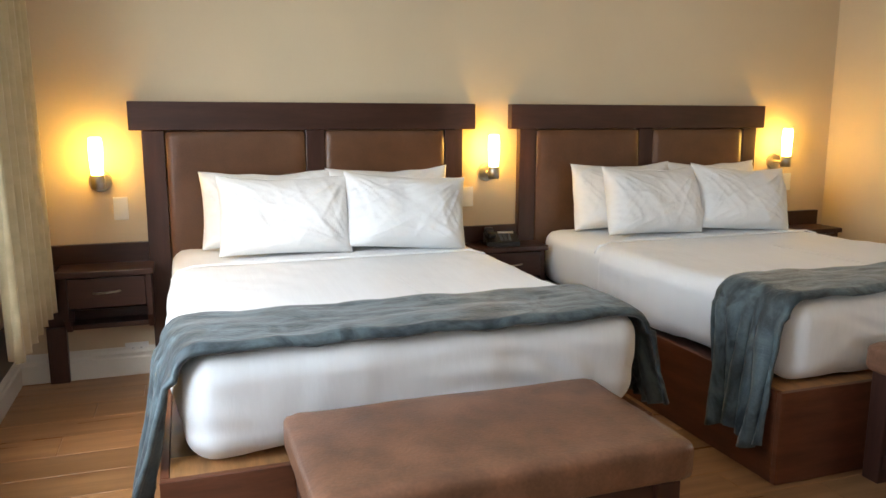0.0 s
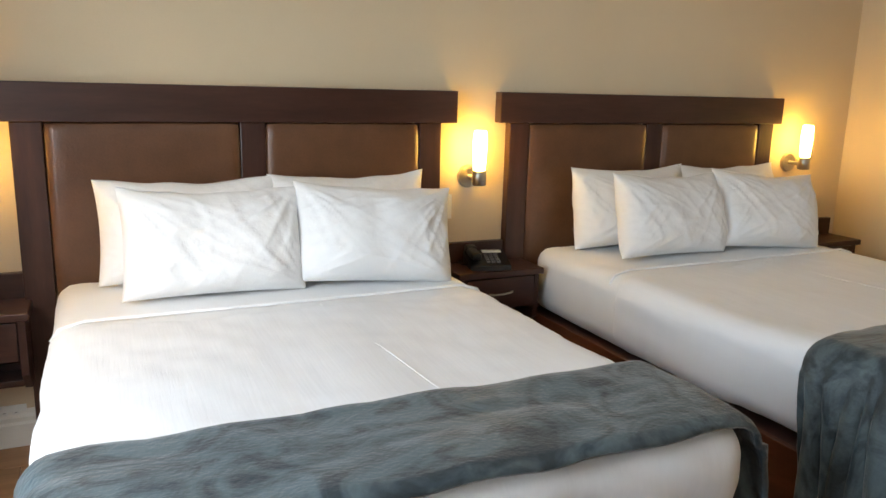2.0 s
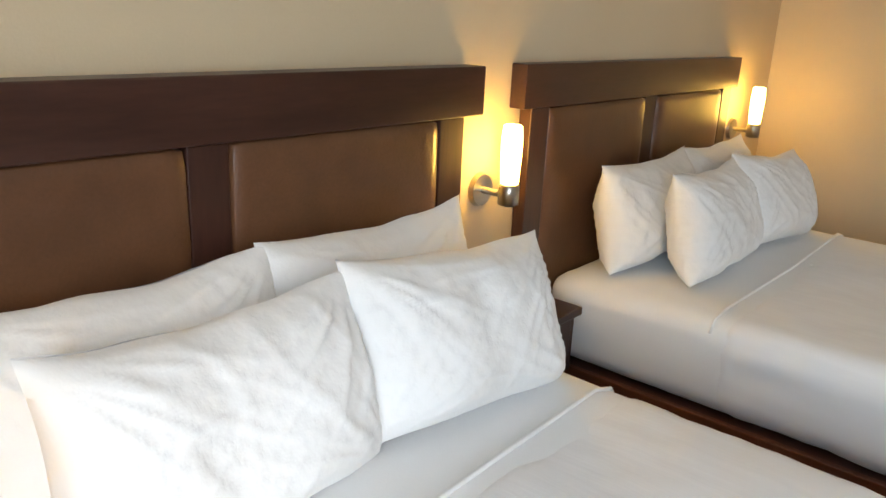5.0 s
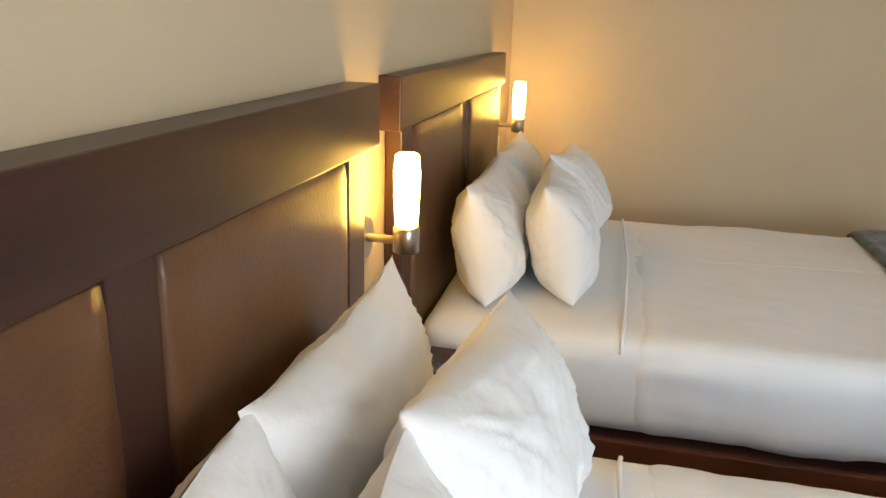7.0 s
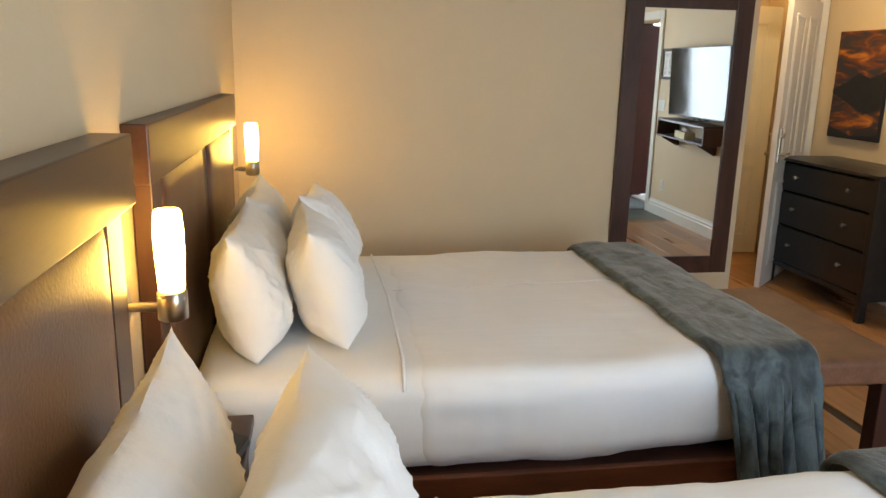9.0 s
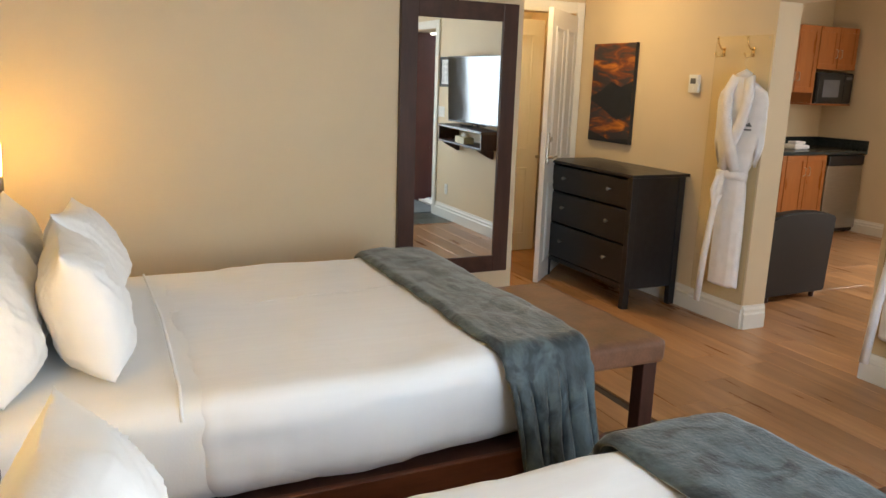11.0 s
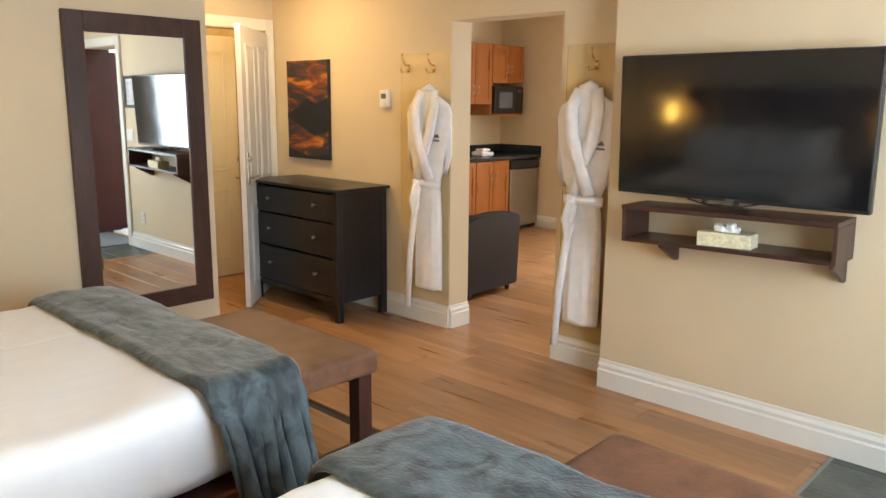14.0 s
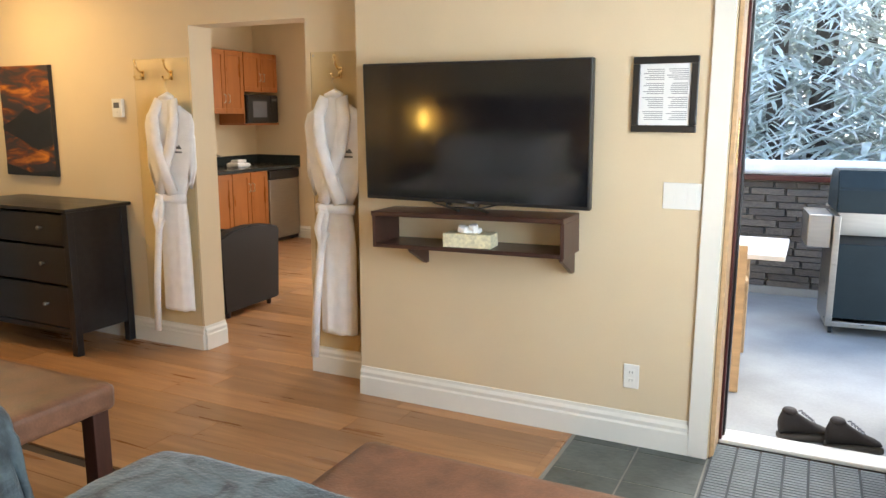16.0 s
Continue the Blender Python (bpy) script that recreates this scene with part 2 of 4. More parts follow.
def ball(c, r, bm=None, squash=(1, 1, 1), n=12):
    one = bmesh.new()
    bmesh.ops.create_uvsphere(one, u_segments=n, v_segments=max(n // 2, 5), radius=r)
    for v in one.verts:
        v.co = Vector((c[0] + v.co.x * squash[0], c[1] + v.co.y * squash[1], c[2] + v.co.z * squash[2]))
    return join(bm, one)


def lathe(profile, n=20, bm=None, at=(0, 0, 0)):
    one = bmesh.new()
    rings = []
    for r, z in profile:
        rings.append([one.verts.new((at[0] + r * math.cos(2 * math.pi * i / n), at[1] + r * math.sin(2 * math.pi * i / n), at[2] + z)) for i in range(n)])
    for a, b in zip(rings, rings[1:]):
        for i in range(n):
            one.faces.new((a[i], a[(i + 1) % n], b[(i + 1) % n], b[i]))
    one.faces.new(rings[-1])
    one.faces.new(rings[0][::-1])
    return join(bm, one)


def prism(points, a, b, axis="y", bev=0.0, bm=None):
    """A flat outline, pushed out along an axis from a to b."""
    one = bmesh.new()

    def put(p, q, d):
        return {"x": (d, p, q), "y": (p, d, q), "z": (p, q, d)}[axis]
    lo = [one.verts.new(put(p, q, a)) for p, q in points]
    hi = [one.verts.new(put(p, q, b)) for p, q in points]
    n = len(points)
    one.faces.new(lo)
    one.faces.new(hi[::-1])
    for i in range(n):
        one.faces.new((lo[i], hi[i], hi[(i + 1) % n], lo[(i + 1) % n]))
    bmesh.ops.recalc_face_normals(one, faces=one.faces[:])
    if bev:
        bmesh.ops.bevel(one, geom=one.edges[:], offset=bev, segments=2, affect="EDGES")
    return join(bm, one)


def tube(points, r, n=8, bm=None):
    """A round bar along points."""
    one = bmesh.new()
    pts = [Vector(p) for p in points]
    rings = []
    for i, p in enumerate(pts):
        d = (pts[min(i + 1, len(pts) - 1)] - pts[max(i - 1, 0)]).normalized()
        q = d.to_track_quat("Z", "Y")
        rings.append([one.verts.new(p + q @ Vector((r * math.cos(2 * math.pi * k / n), r * math.sin(2 * math.pi * k / n), 0))) for k in range(n)])
    for a, b in zip(rings, rings[1:]):
        for k in range(n):
            one.faces.new((a[k], a[(k + 1) % n], b[(k + 1) % n], b[k]))
    one.faces.new(rings[0][::-1])
    one.faces.new(rings[-1])
    return join(bm, one)


def soft_box(x0, y0, z0, x1, y1, z1, r, n=24, wobble=0.0, freq=4.0, seed=0.0, bm=None):
    """A padded box: rounded edges and an uneven surface."""
    one = bmesh.new()
    bmesh.ops.create_cube(one, size=2)
    bmesh.ops.subdivide_edges(one, edges=one.edges[:], cuts=n, use_grid_fill=True)
    h = Vector(((x1 - x0) / 2, (y1 - y0) / 2, (z1 - z0) / 2))
    c = Vector(((x1 + x0) / 2, (y1 + y0) / 2, (z1 + z0) / 2))
    rr = min(r, h.x, h.y, h.z) * 0.999
    for v in one.verts:
        p = Vector((math.copysign(abs(v.co.x) ** 0.8, v.co.x) * h.x, math.copysign(abs(v.co.y) ** 0.8, v.co.y) * h.y, math.copysign(abs(v.co.z) ** 0.8, v.co.z) * h.z))
        q = Vector([max(-(h[i] - rr), min(h[i] - rr, p[i])) for i in range(3)])
        d = p - q
        if d.length > 1e-6:
            p = q + d.normalized() * rr
        w = p + c
        if wobble:
            k = noise.noise(w * freq + Vector((seed, seed, 0))) * wobble + noise.noise(Vector((w.x * freq * 4, w.y * freq * 4, w.z * freq * 1.5 + seed))) * wobble * 0.35
            dd = d.normalized() if d.length > 1e-6 else Vector((0, 0, 0))
            fold = 0.0 if wobble < 0.012 else 0.010 * math.sin(70 * (w.z + 0.25 * w.x + 0.2 * w.y) + 6 * noise.noise(w * 2.2)) * max(0.0, noise.noise(w * 1.7 + Vector((seed, 3, 1))) + 0.15) * (1 - abs(dd.z))
            w = w + dd * (k + fold)
        v.co = w
    return join(bm, one)


def wall_with_openings(name, axis, at, thick, a0, a1, z1, openings, material=WALL):
    """A wall along x (axis x, at y) or y, from a0 to a1; openings: (from, to, bottom, top)."""
    bm = bmesh.new()
    cuts = sorted({a0, a1, *[o[0] for o in openings], *[o[1] for o in openings]})
    lo, hi = min(at, at + thick), max(at, at + thick)
    for p, q in zip(cuts, cuts[1:]):
        hole = [o for o in openings if o[0] <= p and q <= o[1]]
        spans = [(0, z1)] if not hole else [s for s in ((0, hole[0][2]), (hole[0][3], z1)) if s[1] - s[0] > 0.001]
        for s0, s1 in spans:
            if axis == "x":
                box(p, lo, s0, q, hi, s1, bm=bm)
            else:
                box(lo, p, s0, hi, q, s1, bm=bm)
    bmesh.ops.remove_doubles(bm, verts=bm.verts[:], dist=0.0005)
    return whole(name, bm, material, "tan painted plaster wall of the guest room", "wall", kind="structure")


def skirting(x0, y0, x1, y1, out, h=0.15):
    """Moulded white baseboard from one point to another; out: the way it faces."""
    prof = [(0, 0.001), (0.02, 0.001), (0.02, h * 0.62), (0.014, h * 0.68), (0.016, h * 0.8), (0.008, h * 0.9), (0.006, h), (0, h)]
    if abs(x1 - x0) > abs(y1 - y0):
        bm = prism([(y0 + out * d, z) for d, z in prof], min(x0, x1), max(x0, x1), "x")
    else:
        bm = prism([(x0 + out * d, z) for d, z in prof], min(y0, y1), max(y0, y1), "y")
    return whole("baseboard", bm, TRIM, "white moulded wooden baseboard along the wall", "baseboard", kind="structure")


# ---- the structure ----
H = 2.6
WL, WR, WB, TV, WA = -0.82, 4.22, 4.08, -0.02, -0.214
DOORX = 5.52
wall_with_openings("wall_north", "x", WB, 0.14, WL - 0.14, 6.4, H, [])
wall_with_openings("wall_west", "y", WL, -0.14, -0.16, WB, H, [(1.15, 2.55, 0.7, 2.2)])
wall_with_openings("wall_east", "y", WR, 0.14, 1.13, WB, H, [])
wall_with_openings("wall_tv", "x", TV, -0.30, WL - 0.14, 2.18, H, [(-0.56, 0.34, 0.0, 2.09)])
wall_with_openings("wall_kitchen_side", "x", WA, -0.19, 2.18, DOORX + 0.7, H, [(2.64, 3.508, 0.0, 2.06)])
wall_with_openings("wall_entry", "y", DOORX, 0.12, WA, 1.17, H, [(-0.13, 0.72, 0.0, 2.1)])
whole("wall_return", box(WR + 0.14, 1.13, 0, DOORX + 0.12, 1.25, H), WALL, "tan painted plaster wall beside the entry", "wall", kind="structure")
# the opening is invented, out of view, for the added kitchen fill light
wall_with_openings("wall_kitchen_far", "x", -4.2, -0.14, 2.18, 6.49, H, [(2.55, 3.95, 0.9, 2.1)])
wall_with_openings("wall_kitchen_east", "y", 6.35, 0.14, -4.2, 1.17, H, [])
wall_with_openings("wall_kitchen_west", "y", 2.32, -0.14, -4.2, WA - 0.19, H, [])
whole("wall_vestibule", box(5.64, 0.9, 0, 6.35, 1.02, H), WALL, "tan painted plaster wall of the vestibule", "wall", kind="structure")
whole("ceiling", box(2.18, -4.34, H, 6.49, -0.32, H + 0.12, bm=box(WL - 0.14, -0.32, H, 6.49, WB + 0.14, H + 0.12)), CEIL, "white painted plaster ceiling", "ceiling", kind="structure")
whole("floor", box(2.18, -4.34, -0.12, 6.49, -0.32, -0.012, bm=box(WL - 0.14, -0.32, -0.12, 6.49, WB + 0.14, -0.012)), SUB, "dark subfloor under the oak laminate planks", "floor", kind="structure")
skirting(WL, WB, WR, WB, -1)
skirting(WL, 0.0, WL, WB - 0.02, 1)
skirting(WR, 1.14, WR, WB - 0.02, -1)
skirting(0.43, TV, 2.18, TV, 1, 0.16)
skirting(2.2, WA, 2.64, WA, 1, 0.16)
skirting(3.508, WA, DOORX, WA, 1, 0.16)
skirting(3.508, WA - 0.19, 3.508, WA, -1, 0.16)
skirting(2.32, -4.2, 6.35, -4.2, 1)
# casing of the patio door, threshold, jamb lining
casing = thing("door_1", pose(0.34, TV, 0), "white wooden casing of the open patio doorway", "door frame", kind="structure")
part("casing_leg", box(0.005, 0.0, 0, 0.09, 0.022, 2.18, 0.004), TRIM, casing)
part("casing_leg", box(-0.99, 0.0, 0, -0.905, 0.022, 2.18, 0.004), TRIM, casing)
part("casing_head", box(-0.9, 0.0, 2.095, 0.0, 0.022, 2.18, 0.004), TRIM, casing)
part("jamb", box(-0.022, -0.30, 0, -0.002, -0.01, 2.09, 0.003), PINE, casing, "bare pine door jamb with a brass strike")
part("jamb", box(-0.898, -0.30, 0, -0.878, -0.01, 2.09, 0.003), REDDOOR, casing, "dark red painted jamb")
part("weatherstrip", box(-0.045, -0.29, 0.02, -0.0225, -0.24, 2.09, 0.004), BLACKP, casing)
part("door_stop", box(-0.035, -0.23, 0.02, -0.0225, -0.19, 2.09, 0.003), REDDOOR, casing, "dark red stop strip")
part("strike_plate", box(-0.026, -0.13, 1.32, -0.0222, -0.10, 1.52, 0.001), BRASS, casing, "brass strike plate")
part("threshold", box(-0.878, -0.33, 0.0, -0.023, -0.19, 0.022, 0.006), TRIM, casing, "pale worn threshold")
leaf = thing("door_2", pose(-0.56, -0.32, 0.03, 0, 0, -93), "dark red painted patio door swung open outside", "door", kind="structure")
part("leaf", box(0.0, -0.045, 0, 0.86, 0.0, 2.04, 0.004), REDDOOR, leaf)
for k in range(2):
    part("raised_panel", box(0.12, -0.052, 0.15 + 0.95 * k, 0.74, -0.0455, 0.95 + 0.95 * k, 0.003), REDDOOR, leaf)
part("door_handle", rod((0.80, -0.05, 1.0), (0.80, -0.10, 1.0), 0.012, bm=rod((0.80, -0.095, 1.0), (0.69, -0.095, 1.0), 0.009)), STEEL, leaf, "steel lever handle")


# ---- floor pieces are at the end of the file ----
# ---- headboards ----
def headboard(x, w, front, group):
    t = thing("headboard", pose(x, WB, 0), "dark-stained wooden headboard with two brown leather panels", "headboard", group)
    part("top_rail", box(0, -front, 1.261, w, -0.001, 1.402, 0.004), DWOOD, t)
    for a in (0.058, 1.64):
        part("post", box(a, -front + 0.012, 0.0, a + 0.105, -0.002, 1.2605, 0.004), DWOODV, t)
    part("mullion", box(0.865, -front + 0.018, 0.3, 0.965, -0.002, 1.2605, 0.004), DWOODV, t)
    for a, b in ((0.164, 0.864), (0.966, 1.639)):
        part("leather_panel", soft_box(a, -front + 0.006, 0.5, b, -0.008, 1.259, 0.022, 14, 0.002, 9, a), LEATHER, t, "padded brown leather panel", True)
    part("lower_board", box(0.164, -0.04, 0.05, 0.864, -0.003, 0.495), DWOOD, t)
    part("lower_board", box(0.966, -0.04, 0.05, 1.639, -0.003, 0.495), DWOOD, t)
    return t


headboard(-0.226, 1.818, 0.08, "headboards")
headboard(1.822, 1.795, 0.062, "headboards")

# ---- beds ----
BT, MT = 0.355, 0.675


def bed(x, y0=2.015):
    t = thing("bed", pose(x, 0, 0), "red-brown wooden platform bed with solid box sides", "bed", "beds")
    y1, w = WB - 0.055, 1.55
    part("side_board", box(0, y0 + 0.026, 0.002, 0.025, y1, BT, 0.003), BASEWOOD, t)
    part("side_board", box(w - 0.025, y0 + 0.026, 0.002, w, y1, BT, 0.003), BASEWOOD, t)
    part("foot_board", box(0, y0, 0.002, w, y0 + 0.025, BT, 0.003), BASEWOOD, t)
    part("top_ledge", box(0.026, y0 + 0.026, BT - 0.03, w - 0.026, y0 + 0.16, BT - 0.004), LEDGE, t, "bare plywood edge of the platform top")
    part("platform_top", box(0.026, y0 + 0.161, BT - 0.03, w - 0.026, y1, BT - 0.004), DWOOD, t)
    return t


def draw_in(x, y):
    """How far the tucked sheet is pulled inwards near the foot, most at one corner."""
    return 0.065 * max(0.0, (2.75 - y) / 0.68) ** 1.3 * max(0.0, 1 - x / 1.5)


def mattress(x, y0, seed):
    """Mattress under a fitted sheet, with a tucked striped top sheet folded back below the pillows."""
    y1, w = WB - 0.06, 1.50
    t = thing("mattress", pose(x, 0, 0), "mattress made up with smooth white cotton sheets", "mattress", "mattresses")
    part("fitted_sheet", soft_box(0, y0 + 0.75, BT, w, y1, MT - 0.006, 0.075, 26, 0.006, 3.5, seed), SHEET, t, "", True)
    cover = soft_box(-0.008, y0, BT + 0.002, w + 0.008, 3.40, MT + 0.002, 0.085, 60, 0.014, 3.6, seed + 4)
    for v in cover.verts:
        v.co.x += draw_in(v.co.x, v.co.y)
    part("top_sheet", cover, COVER, t, "white striped top sheet, tucked in and a little creased", True)
    bm = tube([(0.004, 3.405, MT - 0.05), (0.03, 3.405, MT - 0.012), (0.1, 3.40, MT + 0.008), (w / 2, 3.39, MT + 0.010), (w - 0.1, 3.41, MT + 0.008), (w - 0.03, 3.405, MT - 0.012), (w - 0.004, 3.405, MT - 0.05)], 0.0055, 8)
    part("sheet_fold", bm, SHEET, t, "", True)
    bm = tube([(w * 0.56 + 0.10 * k / 14, 3.36 - 1.0 * k / 14, MT + 0.0015 + 0.0015 * math.sin(k)) for k in range(15)], 0.0016, 6)
    part("crease", bm, COVER, t, "", True)
    return t


def pillow(x, y, tilt, turn, seed, w=0.67, h=0.392, th=0.22, group="", z=None, lean=0):
    """A standing pillow, pinched at its corners and creased by noise."""
    n = 64
    bm = bmesh.new()
    for side in (1, -1):
        grid = []
        for i in range(n + 1):
            line = []
            for j in range(n + 1):
                u, v = 2 * i / n - 1, 2 * j / n - 1
                f = max(0.0, 1 - abs(u) ** 3.4) ** 0.58 * (max(0.0, 1 - v ** 2.4) ** 0.75 if v > 0 else max(0.0, 1 - abs(v) ** 3.4) ** 0.55)
                px = u * w / 2 * (1 - 0.05 * (1 - v * v) * abs(u) ** 3)
                pz = v * h / 2 * (1 - 0.045 * (1 - u * u) * abs(v) ** 3)
                sag = -0.018 * (1 - u * u) * max(v, 0) ** 2 + 0.010 * noise.noise((px * 7 + seed, seed, side * 0.1)) * max(v, 0) ** 4
                p = Vector((px * 4.2 + seed * 3.1, pz * 4.2, side * 1.7 + seed))
                edge = max(abs(u), abs(v))
                crease = noise.noise(p) * 0.018 + noise.noise(p * 2.3) * 0.009
                # folds that run out of the corners and fade towards the middle
                for cx, cz, k in ((-1, 1, 0.8), (1, 1, 1.0), (-1, -1, 0.5), (1, -1, 0.6)):
                    dx, dz = px - cx * w / 2, pz - cz * h / 2
                    far = math.hypot(dx, dz)
                    ang = math.atan2(dz, dx)
                    wave = noise.noise((ang * 5.5 + seed * 2.7, far * 2.2 + cx, seed + cz + side * 3))
                    crease += k * 0.030 * (1 - abs(wave) * 2.0 if abs(wave) < 0.5 else 0.0) ** 3 * math.exp(-far * 6.0) * min(1, far * 7) * min(1, f * 1.4)
                ridge = 1 - abs(noise.noise(Vector((px * 6 + pz * 5 + seed, pz * 3 - px * 2, seed * 2 + side))))
                ridge2 = 1 - abs(noise.noise(Vector((px * 11 - pz * 13 + seed * 4, pz * 4 + px * 3, seed + side * 5))))
                crease += ridge ** 9 * 0.006 + ridge2 ** 11 * 0.003
                pucker = 0.0014 * math.sin(34 * (px * abs(v) + pz * abs(u)) * 2 + seed + 3 * noise.noise(p * 2)) * edge ** 5
                line.append(bm.verts.new((px, side * (th / 2 * f * (1 + 0.18 * -v) + (crease + pucker) * min(1, f * 2.2)), pz + sag)))
            grid.append(line)
        for i in range(n):
            for j in range(n):
                q = (grid[i][j], grid[i + 1][j], grid[i + 1][j + 1], grid[i][j + 1])
                bm.faces.new(q if side < 0 else q[::-1])
    bmesh.ops.remove_doubles(bm, verts=bm.verts[:], dist=0.0008)
    zz = MT + 0.004 + math.cos(radians(tilt)) * h / 2 if z is None else z
    return whole("pillow", bm, PILLOW, "plump white cotton pillow standing against the headboard", "pillow", pose(x, y, zz, -tilt, lean, turn), group, smooth=True)


def runner(x, y0, y1, left, right, seed, flare=0.1, skew=0.0):
    """Plush throw across the foot of a bed; left, right: the height its ends reach down to."""
    w = 1.50
    r = 0.07
    top = MT + 0.022
    xl, xr = -0.03, w + 0.03
    path = []
    steps = 16
    for k in range(steps):
        f = 1 - k / steps
        path.append((xl - 0.012 - flare * (0.5 * f + 0.5 * f * f), left + (top - r - left) * (1 - f), f))
    for k in range(7):
        a = math.pi - math.pi / 2 * k / 6
        path.append((xl + r + r * math.cos(a), top - r + r * math.sin(a), 0))
    for k in range(1, 26):
        path.append((xl + r + (xr - xl - 2 * r) * k / 26, top, 0))
    for k in range(7):
        a = math.pi / 2 - math.pi / 2 * k / 6
        path.append((xr - r + r * math.cos(a), top - r + r * math.sin(a), 0))
    for k in range(1, steps + 1):
        f = k / steps
        path.append((xr + 0.012 + 0.05 * f * f, top - r - (top - r - right) * f, f))
    m = 40
    bm = bmesh.new()
    rows = []
    for i, (px, pz, f) in enumerate(path):
        line = []
        side = -1 if px < w / 2 else 1
        for j in range(m + 1):
            v = j / m
            squeeze = 1 - 0.22 * f
            y = (y0 + y1) / 2 + (v - 0.5) * (y1 - y0) * squeeze + skew * (w / 2 - px) + 0.02 * noise.noise((px * 2.2, v * 1.3, seed)) - 0.05 * f * (side < 0)
            folds = (0.045 + 0.2 * max(0.0, flare - 0.1)) * f ** 0.6 * math.sin(v * 19 + seed + 2.0 * noise.noise((v * 3, f * 1.4, seed)))
            bumps = 0.010 * noise.noise((px * 6, v * 4, pz * 5 + seed)) + 0.004 * noise.noise((px * 19, v * 12, pz * 19 + seed))
            edge = -0.016 * max(0.0, abs(v - 0.5) * 2 - 0.9) / 0.1
            if f > 0:
                x_ = px + side * abs(folds + 0.02 * f) + side * bumps + min(side, 0) * 0.9 * flare * f * (1 - v)
                z_ = pz + (0.05 * noise.noise((v * 2.5, seed, 1)) * f ** 3)
            else:
                x_, z_ = px, pz + bumps * 1.0 + edge
            line.append(bm.verts.new((x_ + min(draw_in(x_, y), 0.065), y, z_)))
        rows.append(line)
    for a, b in zip(rows, rows[1:]):
        for j in range(m):
            bm.faces.new((a[j], b[j], b[j + 1], a[j + 1]))
    ob = whole("throw_blanket", bm, PLUSH, "grey-blue plush throw blanket laid across the foot of the bed", "blanket", pose(x, 0, 0), "throw blankets", smooth=True)
    sol = ob.modifiers.new("thickness", "SOLIDIFY")
    sol.thickness, sol.offset = 0.014, 1
    return ob


BED1, BED2 = -0.085, 2.005
bed(BED1)
bed(BED2)
mattress(BED1 + 0.025, 2.065, 1.0)
mattress(BED2 + 0.025, 2.065, 5.0)
for bx, s in ((0.0, 1.0), (2.06, 6.5)):
    pillow(bx + 0.42, 3.865, 11, 0, s, group="pillows of a bed")
    pillow(bx + 1.05, 3.875, 9, 0, s + 1.3, group="pillows of a bed")
    pillow(bx + 0.475, 3.635, 17, 3, s + 2.1, w=0.64, group="pillows of a bed", lean=1.5)
    pillow(bx + 1.07, 3.625, 20, -5, s + 3.7, w=0.63, group="pillows of a bed", lean=4)
runner(BED1 + 0.025, 2.075, 2.46, 0.07, 0.33, 1.0, 0.06, 0.0)
runner(BED2 + 0.025, 2.07, 2.42, 0.15, 0.25, 4.0, 0.04, 0.0)


# ---- benches ----
def bench(x):
    t = thing("bench", pose(x, 1.728, 0), "brown leather upholstered bench with dark wooden legs", "bench", "benches at the beds")
    w, d, z = 0.97, 0.268, 0.525
    part("seat", soft_box(0, -d, z - 0.11, w, d, z, 0.03, 18, 0.004, 5, x), SEATLEATHER, t, "worn brown leather seat pad", True)
    for a in (0.03, w - 0.10):
        for b in (-d + 0.02, d - 0.09):
            part("leg", box(a, b, 0.001, a + 0.07, b + 0.07, z - 0.11, 0.004), DWOODV, t)
    for b in (-d + 0.035, d - 0.06):
        part("apron", box(0.10, b, z - 0.17, w - 0.10, b + 0.025, z - 0.111, 0.002), DWOOD, t)
    for a in (0.045, w - 0.075):
        part("stretcher", box(a, -d + 0.09, 0.06, a + 0.03, d - 0.09, 0.11, 0.002), DWOOD, t)
    part("rack", box(0.10, -0.03, 0.06, w - 0.10, 0.03, 0.10, 0.002), DWOOD, t)
    return t


bench(0.245)
bench(2.345)


# ---- nightstands ----
def nightstand(x, w, legx, a=0.06):
    t = thing("nightstand", pose(x, WB, 0), "dark-stained wooden nightstand with one drawer and an open shelf", "nightstand", "nightstands")
    part("back_board", box(0, -0.035, 0.29, w, -0.002, 0.70, 0.003), DWOOD, t)
    part("back_leg", box(legx, -0.05, 0.001, legx + 0.09, -0.003, 0.288, 0.003), DWOODV, t)
    b = w - 0.015
    part("tabletop", box(a - 0.02, -0.255, 0.575, b + 0.015, -0.036, 0.605, 0.005), DWOOD, t)
    for s in (a, b - 0.025):
        part("side", prism([(-0.235, 0.574), (-0.036, 0.574), (-0.036, 0.29), (-0.15, 0.29), (-0.235, 0.37)], s, s + 0.025, "x", 0.002), DWOODV, t)
    part("shelf", box(a + 0.026, -0.16, 0.30, b - 0.026, -0.037, 0.325, 0.002), DWOOD, t)
    part("drawer_bottom", box(a + 0.026, -0.225, 0.41, b - 0.026, -0.037, 0.412), DWOOD, t)
    front = part("drawer_front", box(a + 0.028, -0.24, 0.425, b - 0.028, -0.22, 0.568, 0.003), DWOOD, t)
    c = (a + b) / 2
    part("handle", tube([(c - 0.06, -0.24, 0.495), (c - 0.045, -0.255, 0.496), (c, -0.267, 0.500), (c + 0.045, -0.255, 0.501), (c + 0.06, -0.24, 0.501)], 0.005), STEEL, front, "brushed steel bow handle")
    return t


nightstand(-0.69, 0.545, 0.02, 0.13)
nightstand(1.50, 0.48, 0.02)
nightstand(3.57, 0.58, 0.46)


